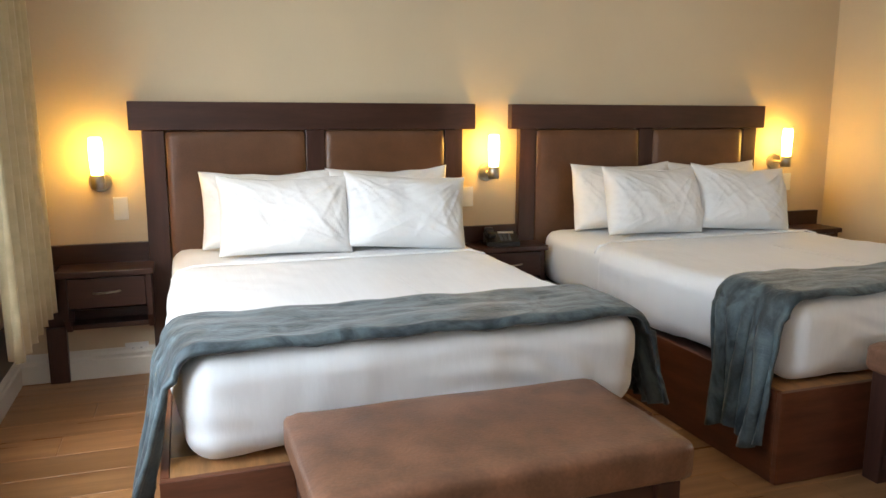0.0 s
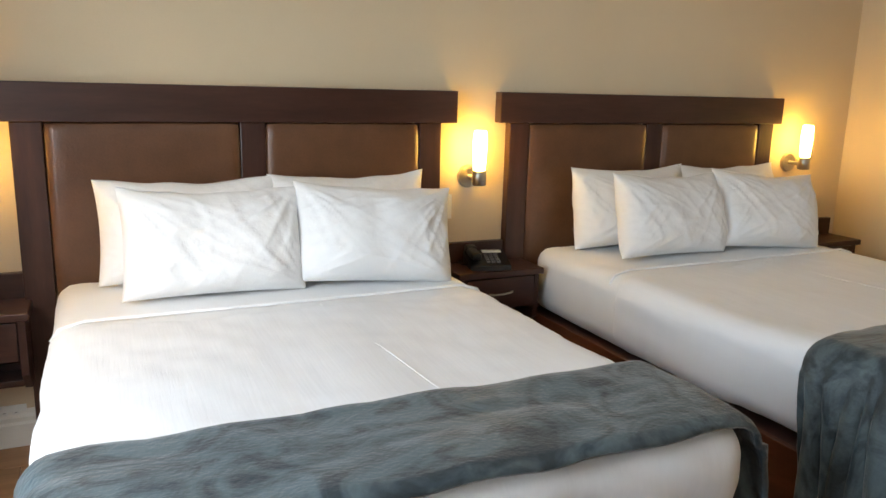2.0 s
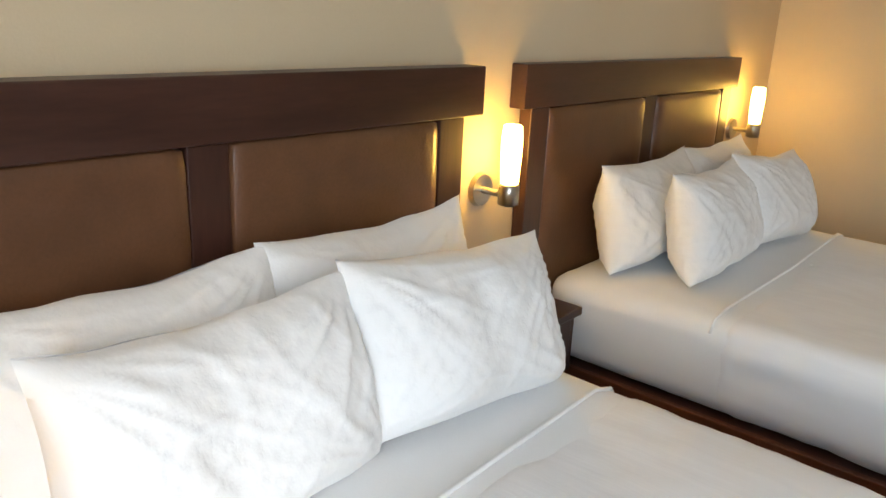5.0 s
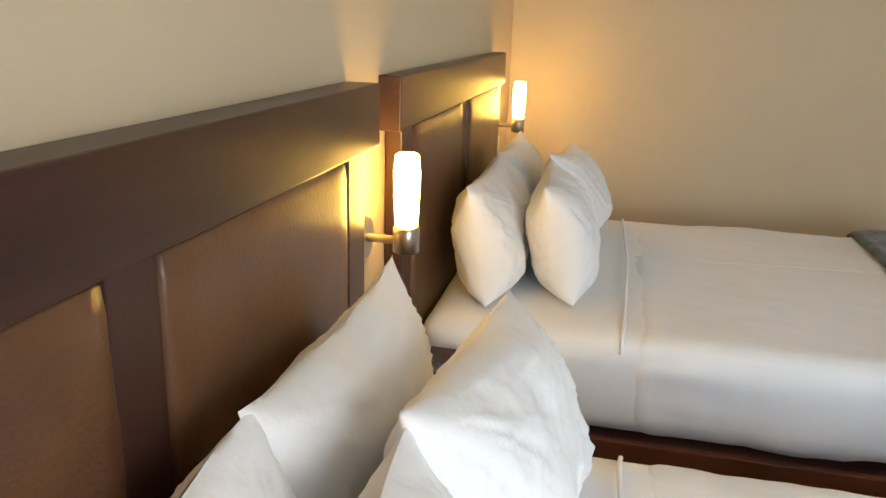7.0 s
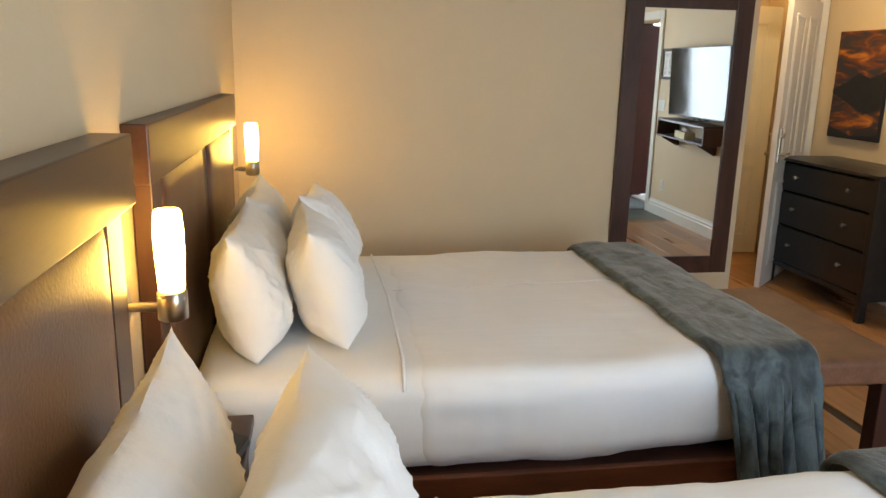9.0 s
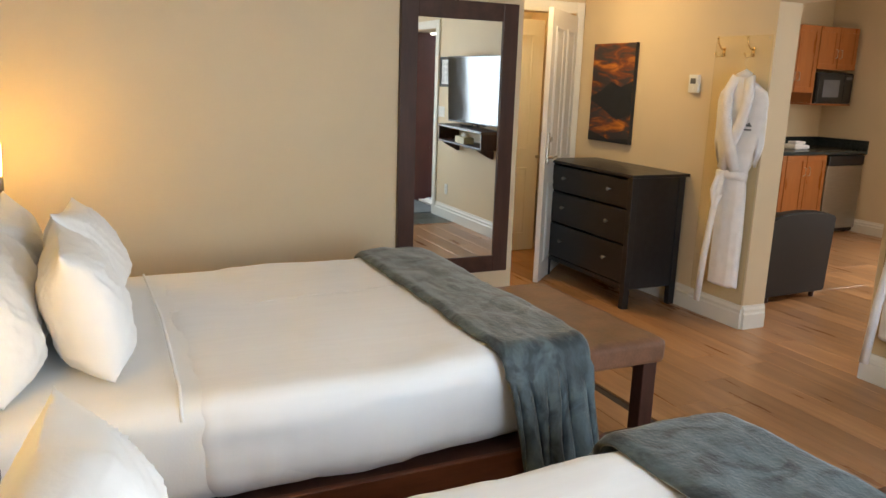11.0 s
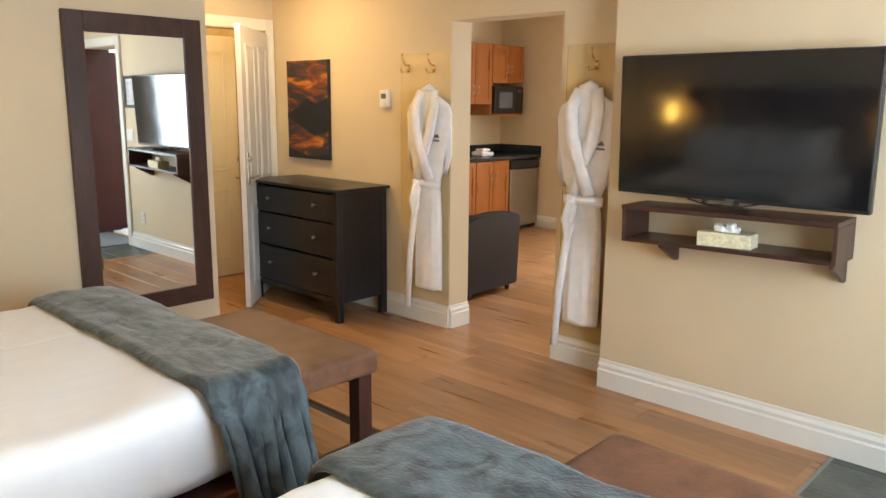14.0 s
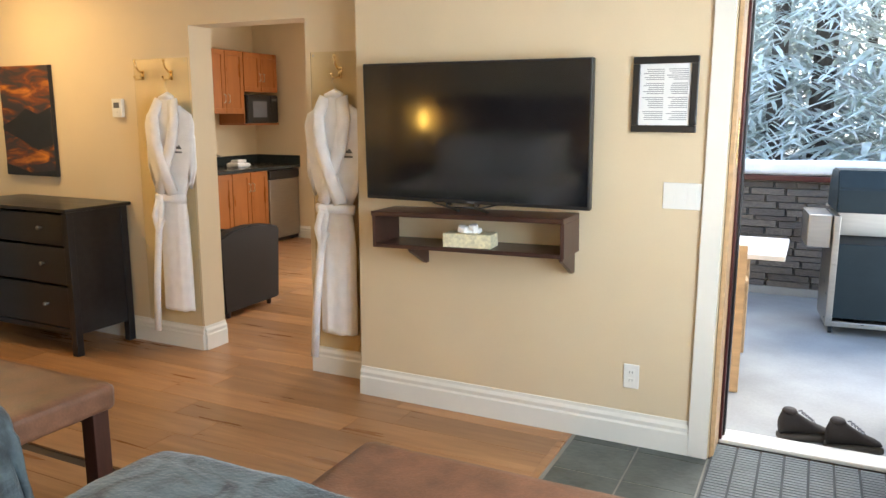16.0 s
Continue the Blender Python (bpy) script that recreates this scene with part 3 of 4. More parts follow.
# ---- sconces, switches, outlets ----
def sconce(x, z=1.012):
    t = thing("wall_sconce", pose(x, WB, z), "lit opal glass tube sconce on a brushed nickel arm", "wall lamp", "sconces")
    part("wall_plate", rod((0, -0.001, 0), (0, -0.018, 0), 0.055, 0.05, 28), STEEL, t)
    part("arm", rod((0, -0.016, 0), (0, -0.10, 0), 0.011), STEEL, t)
    part("cup", lathe([(0.026, -0.03), (0.033, -0.026), (0.033, 0.034), (0.029, 0.038)], 24, at=(0, -0.118, 0)), STEEL, t, "", True)
    part("shade", lathe([(0.020, 0.039), (0.028, 0.041), (0.029, 0.06), (0.032, 0.12), (0.033, 0.17), (0.029, 0.215), (0.024, 0.219)], 24, at=(0, -0.118, 0)), GLOW, t, "glowing opal glass tube", True)
    return t


sconce(-0.375)
sconce(1.69)
sconce(3.76, 1.04)


def wall_switch(m, gangs=1):
    t = thing("light_switch", m, "white plastic rocker light switch on the wall", "switch", "switches")
    w = 0.07 + 0.046 * (gangs - 1)
    part("plate", box(-w / 2, -0.007, -0.058, w / 2, -0.0005, 0.058, 0.003), WHITEP, t)
    for g in range(gangs):
        c = (g - (gangs - 1) / 2) * 0.046
        part("rocker", prism([(-0.0072, -0.033), (-0.012, -0.033), (-0.0085, 0.033), (-0.0072, 0.033)], c - 0.016, c + 0.016, "x"), WHITEP, t)
    return t


def outlet(m):
    t = thing("wall_outlet", m, "white plastic double wall outlet", "outlet", "outlets")
    part("plate", box(-0.036, -0.007, -0.058, 0.036, -0.0005, 0.058, 0.003), WHITEP, t)
    for c in (-0.02, 0.02):
        s = part("socket", soft_box(-0.017, -0.0095, c - 0.014, 0.017, -0.0072, c + 0.014, 0.001, 4), WHITEP, t)
        part("slots", box(-0.008, -0.0105, c - 0.004, -0.006, -0.0096, c + 0.006, bm=box(0.006, -0.0105, c - 0.004, 0.008, -0.0096, c + 0.006)), BLACKP, s)
    return t


for sx in (-0.29, 1.575, 3.885):
    wall_switch(pose(sx, WB, 0.872 if sx < 3 else 0.9))
outlet(pose(-0.26, WB, 0.135, 0, 90, 0))
wall_switch(pose(0.519, TV, 1.183, 0, 0, 180), 3)
outlet(pose(0.70, TV, 0.333, 0, 0, 180))


# ---- telephone ----
def telephone(m):
    t = thing("telephone", m, "black corded desk telephone on the nightstand", "telephone")
    part("base", prism([(-0.09, 0.001), (0.09, 0.001), (0.09, 0.06), (0.07, 0.065), (-0.085, 0.025)], -0.085, 0.105, "x", 0.004), BLACKP, t)
    rise = 0.045 / 0.155
    part("handset", soft_box(-0.078, -0.075, 0.045, -0.03, 0.095, 0.078, 0.014, 6, bm=soft_box(-0.08, 0.045, 0.035, -0.028, 0.1, 0.088, 0.014, 5)), BLACKP, t, "", True)
    for i in range(3):
        for j in range(4):
            y = -0.06 + j * 0.022
            z = 0.027 + (y + 0.085) * rise
            part("key", box(-0.005 + i * 0.024, y, z - 0.004, 0.012 + i * 0.024, y + 0.014, z + 0.008, 0.002), LOGO, t)
    part("label_card", box(-0.005, 0.035, 0.058, 0.085, 0.065, 0.066, 0.001), PAPER, t, "pale label card")
    part("cord", tube([(-0.085, -0.02 + 0.006 * math.sin(k * 2.1), 0.02 + 0.006 * math.cos(k * 2.1)) if k < 20 else (-0.085, -0.02, 0.02) for k in range(12)] + [(-0.10, 0.02, 0.008), (-0.11, 0.08, 0.006), (-0.07, 0.12, 0.006)], 0.004), BLACKP, t)
    return t


telephone(pose(1.72, 3.93, 0.606, 0, 0, -14))

# ---- curtain and side window ----
bm = bmesh.new()
rows = []
for i in range(61):
    u = i / 60
    y = 3.02 + u * 0.93
    line = []
    for j in range(13):
        v = j / 12
        x = WL + 0.19 + 0.030 * math.sin(u * 44 + 1.5 * noise.noise((u * 4, v * 0.8, 3))) * (0.75 + 0.4 * (1 - v)) + 0.02 * (1 - v)
        line.append(bm.verts.new((x, y + 0.012 * math.cos(u * 44) - 0.03 * (1 - v) * u, 0.42 + v * 2.0)))
    rows.append(line)
for a, b in zip(rows, rows[1:]):
    for j in range(12):
        bm.faces.new((a[j], b[j], b[j + 1], a[j + 1]))
cur = whole("curtain", bm, CURTAIN, "pleated beige curtain drawn aside beside the window", "curtain", smooth=True)
s_ = cur.modifiers.new("thickness", "SOLIDIFY")
s_.thickness = 0.004
part("heading_tape", box(WL + 0.06, 3.02, 2.40, WL + 0.14, 3.93, 2.425, 0.004), CURTAIN, cur)
rail = whole("curtain_rail", rod((WL + 0.10, 0.35, 2.44), (WL + 0.10, 4.0, 2.44), 0.012), STEEL, "metal curtain rail above the window", "curtain rail")
part("bracket", box(WL + 0.001, 2.0, 2.425, WL + 0.09, 2.03, 2.455, 0.003), STEEL, rail)
win = thing("window_1", pose(WL, 1.85, 0), "white framed window with daylight behind it", "window", kind="structure")
for a, b in ((-0.699, -0.65), (-0.025, 0.025), (0.65, 0.699)):
    part("window_frame", box(-0.10, a, 0.7, -0.04, b, 2.2, 0.004), TRIM, win)
for a in (0.70, 2.15):
    part("window_frame", box(-0.10, -0.649, a, -0.04, 0.649, a + 0.05, 0.004), TRIM, win)
part("window_sill", box(-0.04, -0.72, 0.668, 0.05, 0.72, 0.698, 0.006), TRIM, win)
# darker strip along the west wall, just above the baseboard
low_strip = thing("dark_wall_strip", pose(WL, 2.3, 0), "dark strip low on the wall under the window", "wainscot", kind="structure")
part("panel", box(0.001, -1.6, 0.152, 0.012, 1.765, 0.36, 0.002), DARKTONE, low_strip)


# ---- mirror ----
mirror = thing("wall_mirror", pose(WR, 0, 0), "tall mirror in a wide dark red-brown wooden frame", "mirror")
y0, y1, z0, z1, fw = 1.182, 1.945, 0.345, 1.993, 0.105
part("stile", box(-0.035, y0, z0, -0.002, y0 + fw, z1, 0.004), DWOODV, mirror)
part("stile", box(-0.035, y1 - fw, z0, -0.002, y1, z1, 0.004), DWOODV, mirror)
part("rail", box(-0.035, y0 + fw + 0.0005, z1 - fw, -0.002, y1 - fw - 0.0005, z1, 0.004), DWOOD, mirror)
part("rail", box(-0.035, y0 + fw + 0.0005, z0, -0.002, y1 - fw - 0.0005, z0 + fw, 0.004), DWOOD, mirror)
part("glass", box(-0.024, y0 + fw - 0.004, z0 + fw - 0.004, -0.004, y1 - fw + 0.004, z1 - fw + 0.004), MIRROR, mirror, "silvered glass")


# ---- entry doors ----
def panelled_door(name, m, w, label, material):
    t = thing(name, m, label, "door", kind="structure")
    part("leaf", box(0, -0.02, 0.008, w, 0.02, 2.075, 0.003), material, t)
    pw = (w - 0.33) / 2
    for i in range(2):
        a = 0.11 + i * (pw + 0.11)
        for z0_, z1_ in ((0.16, 0.78), (0.94, 1.95)):
            for side in (1, -1):
                fr = bmesh.new()
                for q in ((a, z0_, a + pw, z0_ + 0.018), (a, z1_ - 0.018, a + pw, z1_), (a, z0_ + 0.018, a + 0.018, z1_ - 0.018), (a + pw - 0.018, z0_ + 0.018, a + pw, z1_ - 0.018)):
                    box(q[0], side * 0.0202, q[1], q[2], side * 0.028, q[3], 0.003, 1, bm=fr)
                part("moulding", fr, material, t)
                part("raised_panel", box(a + 0.04, side * 0.0202, z0_ + 0.04, a + pw - 0.04, side * 0.026, z1_ - 0.04, 0.004), material, t)
    return t


closing = math.degrees(math.atan2(0.60, -0.56))
d3 = panelled_door("door_3", pose(DOORX - 0.03, -0.115, 0, 0, 0, closing), 0.82, "white panelled connecting door standing ajar", DOORPAINT)
for side in (1, -1):
    esc = part("lock_plate", box(0.735, side * 0.0205, 0.93, 0.785, side * 0.032, 1.17, 0.006), STEEL, d3, "brushed nickel lock plate")
    part("lever", rod((0.76, side * 0.032, 0.985), (0.76, side * 0.07, 0.985), 0.012, bm=rod((0.76, side * 0.065, 0.985), (0.64, side * 0.065, 0.985), 0.009)), STEEL, esc)
    part("thumb_turn", rod((0.76, side * 0.032, 1.12), (0.76, side * 0.05, 1.12), 0.02), STEEL, esc)
for z in (0.25, 1.05, 1.82):
    part("hinge", rod((0.0, -0.026, z - 0.05), (0.0, -0.026, z + 0.05), 0.009, bm=box(-0.02, -0.0245, z - 0.05, 0.03, -0.0205, z + 0.05)), STEEL, d3)
d4 = panelled_door("door_4", pose(6.0, -0.13, 0, 0, 0, 90), 0.86, "closed panelled second connecting door in warm shade", DOORPAINT)
part("knob", ball((0.78, 0.075, 1.0), 0.028, bm=rod((0.78, 0.02, 1.0), (0.78, 0.06, 1.0), 0.012)), BRASS, d4, "brass knob", True)
part("deadbolt", rod((0.78, 0.0205, 1.16), (0.78, 0.04, 1.16), 0.028), BRASS, d4)
cas = thing("door_5", pose(DOORX, 0, 0), "white moulded casing round the connecting door", "door frame", kind="structure")
part("casing_leg", box(-0.022, -0.205, 0, -0.001, -0.131, 2.19, 0.005), TRIM, cas)
part("casing_leg", box(-0.022, 0.721, 0, -0.001, 0.80, 2.19, 0.005), TRIM, cas)
part("casing_head", box(-0.022, -0.1305, 2.101, -0.001, 0.7205, 2.19, 0.005), TRIM, cas)
whole("wall_vestibule_side", box(5.64, -0.30, 0, 6.35, WA - 0.001, H), WALL, "tan painted plaster wall of the vestibule", "wall", kind="structure")

# ---- picture, thermostat ----
picture = thing("canvas_picture", pose(5.035, WA, 1.473), "canvas print of an orange sunset over a dark mountain lake", "picture")
part("canvas", box(-0.262, 0.002, -0.383, 0.262, 0.034, 0.383, 0.003), SUNSET, picture)
part("printed_ridge", prism([(-0.262, -0.16), (-0.262, 0.10), (-0.12, 0.05), (0.0, 0.09), (0.12, 0.02), (0.262, -0.03), (0.262, -0.06), (0.1, -0.12), (-0.1, -0.20)], 0.0342, 0.0352, "y"), RIDGE, picture, "dark mountain ridge of the print")
part("printed_shore", prism([(-0.262, -0.381), (-0.262, -0.34), (0.0, -0.36), (0.262, -0.30), (0.262, -0.381)], 0.0342, 0.0352, "y"), RIDGE, picture)
part("canvas_edge", box(-0.2635, 0.003, -0.384, -0.2625, 0.033, 0.384), RIDGE, picture)
th = thing("thermostat", pose(4.14, WA, 1.565), "white plastic wall thermostat", "thermostat")
part("body", box(-0.045, 0.001, -0.06, 0.045, 0.028, 0.06, 0.005), WHITEP, th)
part("display", box(-0.025, 0.0285, 0.0, 0.025, 0.03, 0.035), LOGO, th)
part("dial", rod((0, 0.0285, -0.03), (0, 0.034, -0.03), 0.012), WHITEP, th)


# ---- dresser ----
def dresser(m):
    t = thing("dresser", m, "black-brown wooden dresser with three rows of drawers", "dresser")
    w, d, h = 1.06, 0.46, 0.95
    part("top", box(-0.02, -0.02, h - 0.022, w + 0.02, d + 0.02, h, 0.004), BLACKWOOD, t)
    for a in (0.0, w - 0.05):
        for b in (0.0, d - 0.05):
            part("leg", box(a, b, 0.001, a + 0.05, b + 0.05, h - 0.023, 0.003), BLACKWOOD, t)
    for a in (0.008, w - 0.028):
        part("side_panel", box(a, 0.051, 0.14, a + 0.02, d - 0.051, h - 0.023), BLACKWOOD, t)
    part("back_panel", box(0.051, 0.008, 0.14, w - 0.051, 0.02, h - 0.023), BLACKWOOD, t)
    part("bottom_rail", box(0.051, d - 0.035, 0.14, w - 0.051, d - 0.012, 0.175, 0.002), BLACKWOOD, t)
    zz = 0.182
    for hh in (0.265, 0.235, 0.195):
        dr = part("drawer_front", box(0.055, d - 0.03, zz, w - 0.055, d - 0.008, zz + hh, 0.003), BLACKWOOD, t)
        for c in (0.25, w - 0.25):
            part("knob", ball((c, d + 0.018, zz + hh * 0.55), 0.014, bm=rod((c, d - 0.0075, zz + hh * 0.55), (c, d + 0.01, zz + hh * 0.55), 0.006)), PEWTER, dr, "", True)
        zz += hh + 0.016
    return t


dresser(pose(4.12, WA + 0.022, 0))


# ---- robes on clear panels ----
def hook(m):
    t = thing("coat_hook", m, "polished brass double coat hook", "hook", "coat hooks")
    part("plate", box(-0.012, 0.0005, -0.03, 0.012, 0.005, 0.03, 0.002), BRASS, t)
    part("upper_prong", tube([(0, 0.004, 0.015), (0, 0.03, 0.02), (0, 0.055, 0.05), (0, 0.062, 0.085)], 0.005), BRASS, t, "", True)
    part("tip", ball((0, 0.062, 0.088), 0.009), BRASS, t, "", True)
    for s in (-1, 1):
        part("lower_prong", tube([(0, 0.004, -0.012), (s * 0.012, 0.02, -0.028), (s * 0.026, 0.038, -0.03), (s * 0.03, 0.044, -0.012)], 0.004), BRASS, t, "", True)
        part("tip", ball((s * 0.03, 0.044, -0.009), 0.008), BRASS, t, "", True)
    return t


def robe(m, seed, mirror_tail):
    """A bathrobe hung flat on a hanger, tied at the waist; origin at the top of the collar."""
    t = thing("bathrobe", m, "white terry bathrobe tied at the waist on a wooden hanger", "robe", "bathrobes")
    prof = [(0.0, 0.05, 0.05), (0.05, 0.14, 0.06), (0.09, 0.225, 0.065), (0.15, 0.25, 0.07), (0.3, 0.235, 0.08), (0.42, 0.20, 0.08), (0.52, 0.165, 0.075), (0.585, 0.125, 0.07), (0.63, 0.118, 0.065), (0.70, 0.130, 0.07), (0.85, 0.140, 0.075), (1.05, 0.142, 0.08), (1.25, 0.145, 0.08), (1.34, 0.145, 0.078)]
    bm = bmesh.new()
    n = 56
    rings = []
    fine = []
    for (a, b) in zip(prof, prof[1:]):
        for k in range(4):
            f = k / 4
            fine.append(tuple(a[i] + (b[i] - a[i]) * f for i in range(3)))
    fine.append(prof[-1])
    for z, hw, hd in fine:
        ring = []
        for i in range(n):
            a = 2 * math.pi * i / n
            c, s = math.cos(a), math.sin(a)
            low = max(0.0, z - 0.5)
            fold = 1 + (0.10 + 0.12 * min(low, 0.5)) * noise.noise((c * 2.6 + seed, s * 2.6, z * 0.5)) + 0.06 * math.sin(9 * a + seed) * min(1, low * 3)
            ring.append(bm.verts.new((0.82 * hw * math.copysign(abs(c) ** 0.8, c) * (1 + 0.03 * noise.noise((seed, z * 4, c))), 0.045 + hd * 0.55 * math.copysign(abs(s) ** 0.9, s) * fold, -z + 0.015 * noise.noise((c * 2, s, seed)) * (z > 1.3))))
        rings.append(ring)
    for a, b in zip(rings, rings[1:]):
        for i in range(n):
            bm.faces.new((a[i], b[i], b[(i + 1) % n], a[(i + 1) % n]))
    bm.faces.new(rings[-1][::-1])
    bmesh.ops.recalc_face_normals(bm, faces=bm.faces[:])
    part("body", bm, TERRY, t, "", True)

    def strip(pts, w, name, d=0.016):
        b2 = bmesh.new()
        rr = []
        for k, (x, y, z) in enumerate(pts):
            nx = pts[min(k + 1, len(pts) - 1)]
            pv = pts[max(k - 1, 0)]
            dx, dz = nx[0] - pv[0], nx[2] - pv[2]
            L = math.hypot(dx, dz) or 1
            ox, oz = -dz / L * w / 2, dx / L * w / 2
            rr.append([b2.verts.new((x + ox * c, y + e, z + oz * c)) for c, e in ((-1, 0), (-0.8, d), (0, d * 1.3), (0.8, d), (1, 0), (0, -0.004))])
        for a, b in zip(rr, rr[1:]):
            for i in range(6):
                b2.faces.new((a[i], b[i], b[(i + 1) % 6], a[(i + 1) % 6]))
        b2.faces.new(rr[0])
        b2.faces.new(rr[-1][::-1])
        bmesh.ops.recalc_face_normals(b2, faces=b2.faces[:])
        return part(name, b2, TERRY, t, "", True)
    strip([(-0.05, 0.055, 0.0), (-0.085, 0.085, -0.12), (-0.06, 0.098, -0.28), (0.0, 0.102, -0.42), (0.055, 0.096, -0.58)], 0.085, "lapel")
    strip([(0.05, 0.055, 0.0), (0.085, 0.09, -0.10), (0.06, 0.106, -0.26), (0.0, 0.114, -0.42), (-0.06, 0.10, -0.58)], 0.09, "lapel")
    strip([(-0.05, 0.05, 0.0), (0, 0.04, 0.025), (0.05, 0.05, 0.0)], 0.05, "collar")
    strip([(-0.125, 0.06, -0.615), (-0.06, 0.092, -0.61), (0.05, 0.095, -0.608), (0.125, 0.06, -0.615)], 0.055, "belt")
    part("knot", soft_box(-0.01 + mirror_tail * 0.03, 0.085, -0.645, 0.055 + mirror_tail * 0.03, 0.125, -0.585, 0.018, 6), TERRY, t, "", True)
    strip([(0.03 * mirror_tail, 0.11, -0.63), (0.06 * mirror_tail, 0.125, -0.85), (0.10 * mirror_tail, 0.122, -1.15), (0.13 * mirror_tail, 0.115, -1.48)], 0.05, "belt_tail")
    strip([(0.05 * mirror_tail, 0.115, -0.62), (0.075 * mirror_tail, 0.13, -0.72), (0.05 * mirror_tail, 0.128, -0.84), (0.02 * mirror_tail, 0.122, -0.74)], 0.045, "belt_loop")
    for s in (-1, 1):
        part("sleeve", prism([(s * 0.165, -0.16), (s * 0.198, -0.22), (s * 0.20, -0.42), (s * 0.15, -0.56), (s * 0.13, -0.45)], 0.02, 0.06, "y", 0.012), TERRY, t, "", True)
    em = bmesh.new()
    prism([(-0.135, -0.30), (-0.115, -0.275), (-0.10, -0.29), (-0.085, -0.27), (-0.065, -0.30)], 0.086, 0.089, "y", bm=em)
    box(-0.135, 0.086, -0.325, -0.065, 0.089, -0.315, bm=em)
    part("embroidered_mark", em, LOGO, t, "small grey embroidered mark")
    part("hanger", tube([(-0.13, 0.045, -0.09), (-0.06, 0.045, -0.02), (0.0, 0.045, 0.02), (0.06, 0.045, -0.02), (0.13, 0.045, -0.09)], 0.014), PINE, t, "pale wooden hanger", True)
    part("hanger_hook", tube([(0, 0.045, 0.025), (0, 0.045, 0.06), (0.015, 0.05, 0.085), (0.0, 0.055, 0.105), (-0.012, 0.055, 0.095)], 0.002), STEEL, t)
    return t


for gx0, gx1 in ((3.52, 3.98), (2.21, 2.60)):
    pl = thing("clear_panel", pose(0, WA, 0), "clear acrylic wall guard panel behind a robe", "wall guard", "clear wall guards")
    sheet_ = part("sheet", box(gx0, 0.004, 0.16, gx1, 0.010, 1.87, 0.001), ACRYLIC, pl)
    sheet_.visible_shadow = False
    for sx in (gx0 + 0.02, gx1 - 0.02):
        for sz in (0.66, 1.85):
            part("screw", rod((sx, 0.0101, sz), (sx, 0.014, sz), 0.006), STEEL, pl)
for hx, hz in ((3.90, 1.77), (3.655, 1.765), (2.40, 1.755)):
    hook(pose(hx, WA + 0.0105, hz))
robe(pose(3.655, WA + 0.012, 1.615), 1.0, 1)
robe(pose(2.41, WA + 0.012, 1.62), 4.0, 1)


# ---- television, shelf, tissue box ----
tv = thing("television", pose(1.483, TV - 0.006, 1.445, -2.2), "flat black television standing on a wall shelf, switched off", "television")
part("screen_case", box(-0.583, 0.075, -0.335, 0.583, 0.118, 0.335, 0.006), BLACKP, tv)
part("screen", box(-0.572, 0.1184, -0.318, 0.572, 0.1204, 0.325), SCREEN, tv, "dark glossy screen")
part("rear_bulge", soft_box(-0.33, 0.02, -0.24, 0.33, 0.0745, 0.18, 0.03, 8), BLACKP, tv, "", True)
part("badge", box(-0.02, 0.1186, -0.331, 0.02, 0.1206, -0.322), LOGO, tv)
for a in (-0.02, 0.13):
    part("foot", tube([(a - 0.10, 0.19, -0.358), (a, 0.11, -0.352), (a, 0.10, -0.33), (a + 0.01, 0.05, -0.352)], 0.007), BLACKP, tv)
part("cable", tube([(0.18, 0.05, -0.30), (0.22, 0.08, -0.345), (0.12, 0.12, -0.356), (0.02, 0.14, -0.35), (-0.05, 0.10, -0.355), (-0.12, 0.06, -0.34), (-0.18, 0.04, -0.28)], 0.004), BLACKP, tv)
shelf = thing("wall_shelf", pose(1.44, TV, -0.012, 0, 1.2, 0), "dark-stained wooden wall shelf with an open compartment", "shelf")
part("top_board", box(-0.49, 0.001, 1.062, 0.49, 0.25, 1.085, 0.003), DWOOD, shelf)
part("bottom_board", box(-0.471, 0.001, 0.905, 0.471, 0.24, 0.925, 0.003), DWOOD, shelf)
for a in (-0.49, 0.472):
    part("end_board", box(a, 0.001, 0.905, a + 0.018, 0.24, 1.0615, 0.002), DWOODV, shelf)
for a in (-0.47, 0.30):
    part("bracket", prism([(0.001, 0.9045), (0.19, 0.9045), (0.19, 0.885), (0.03, 0.80), (0.001, 0.80)], a, a + 0.02, "x", 0.002), DWOODV, shelf)
tb = thing("tissue_box", pose(1.45, TV + 0.17, 0.914, 0, 1.2, 4), "pale yellow floral tissue box on the wall shelf", "tissue box")
part("carton", box(-0.12, -0.055, 0, 0.12, 0.055, 0.065, 0.003), BOXP, tb)
tis = bmesh.new()
for k in range(5):
    soft_box(-0.05 + k * 0.016, -0.018, 0.06, -0.01 + k * 0.018, 0.018, 0.085 + 0.02 * math.sin(k * 1.7), 0.012, 5, 0.012, 30, k, bm=tis)
part("tissue", tis, TISSUE, tb, "crumpled white tissue", True)

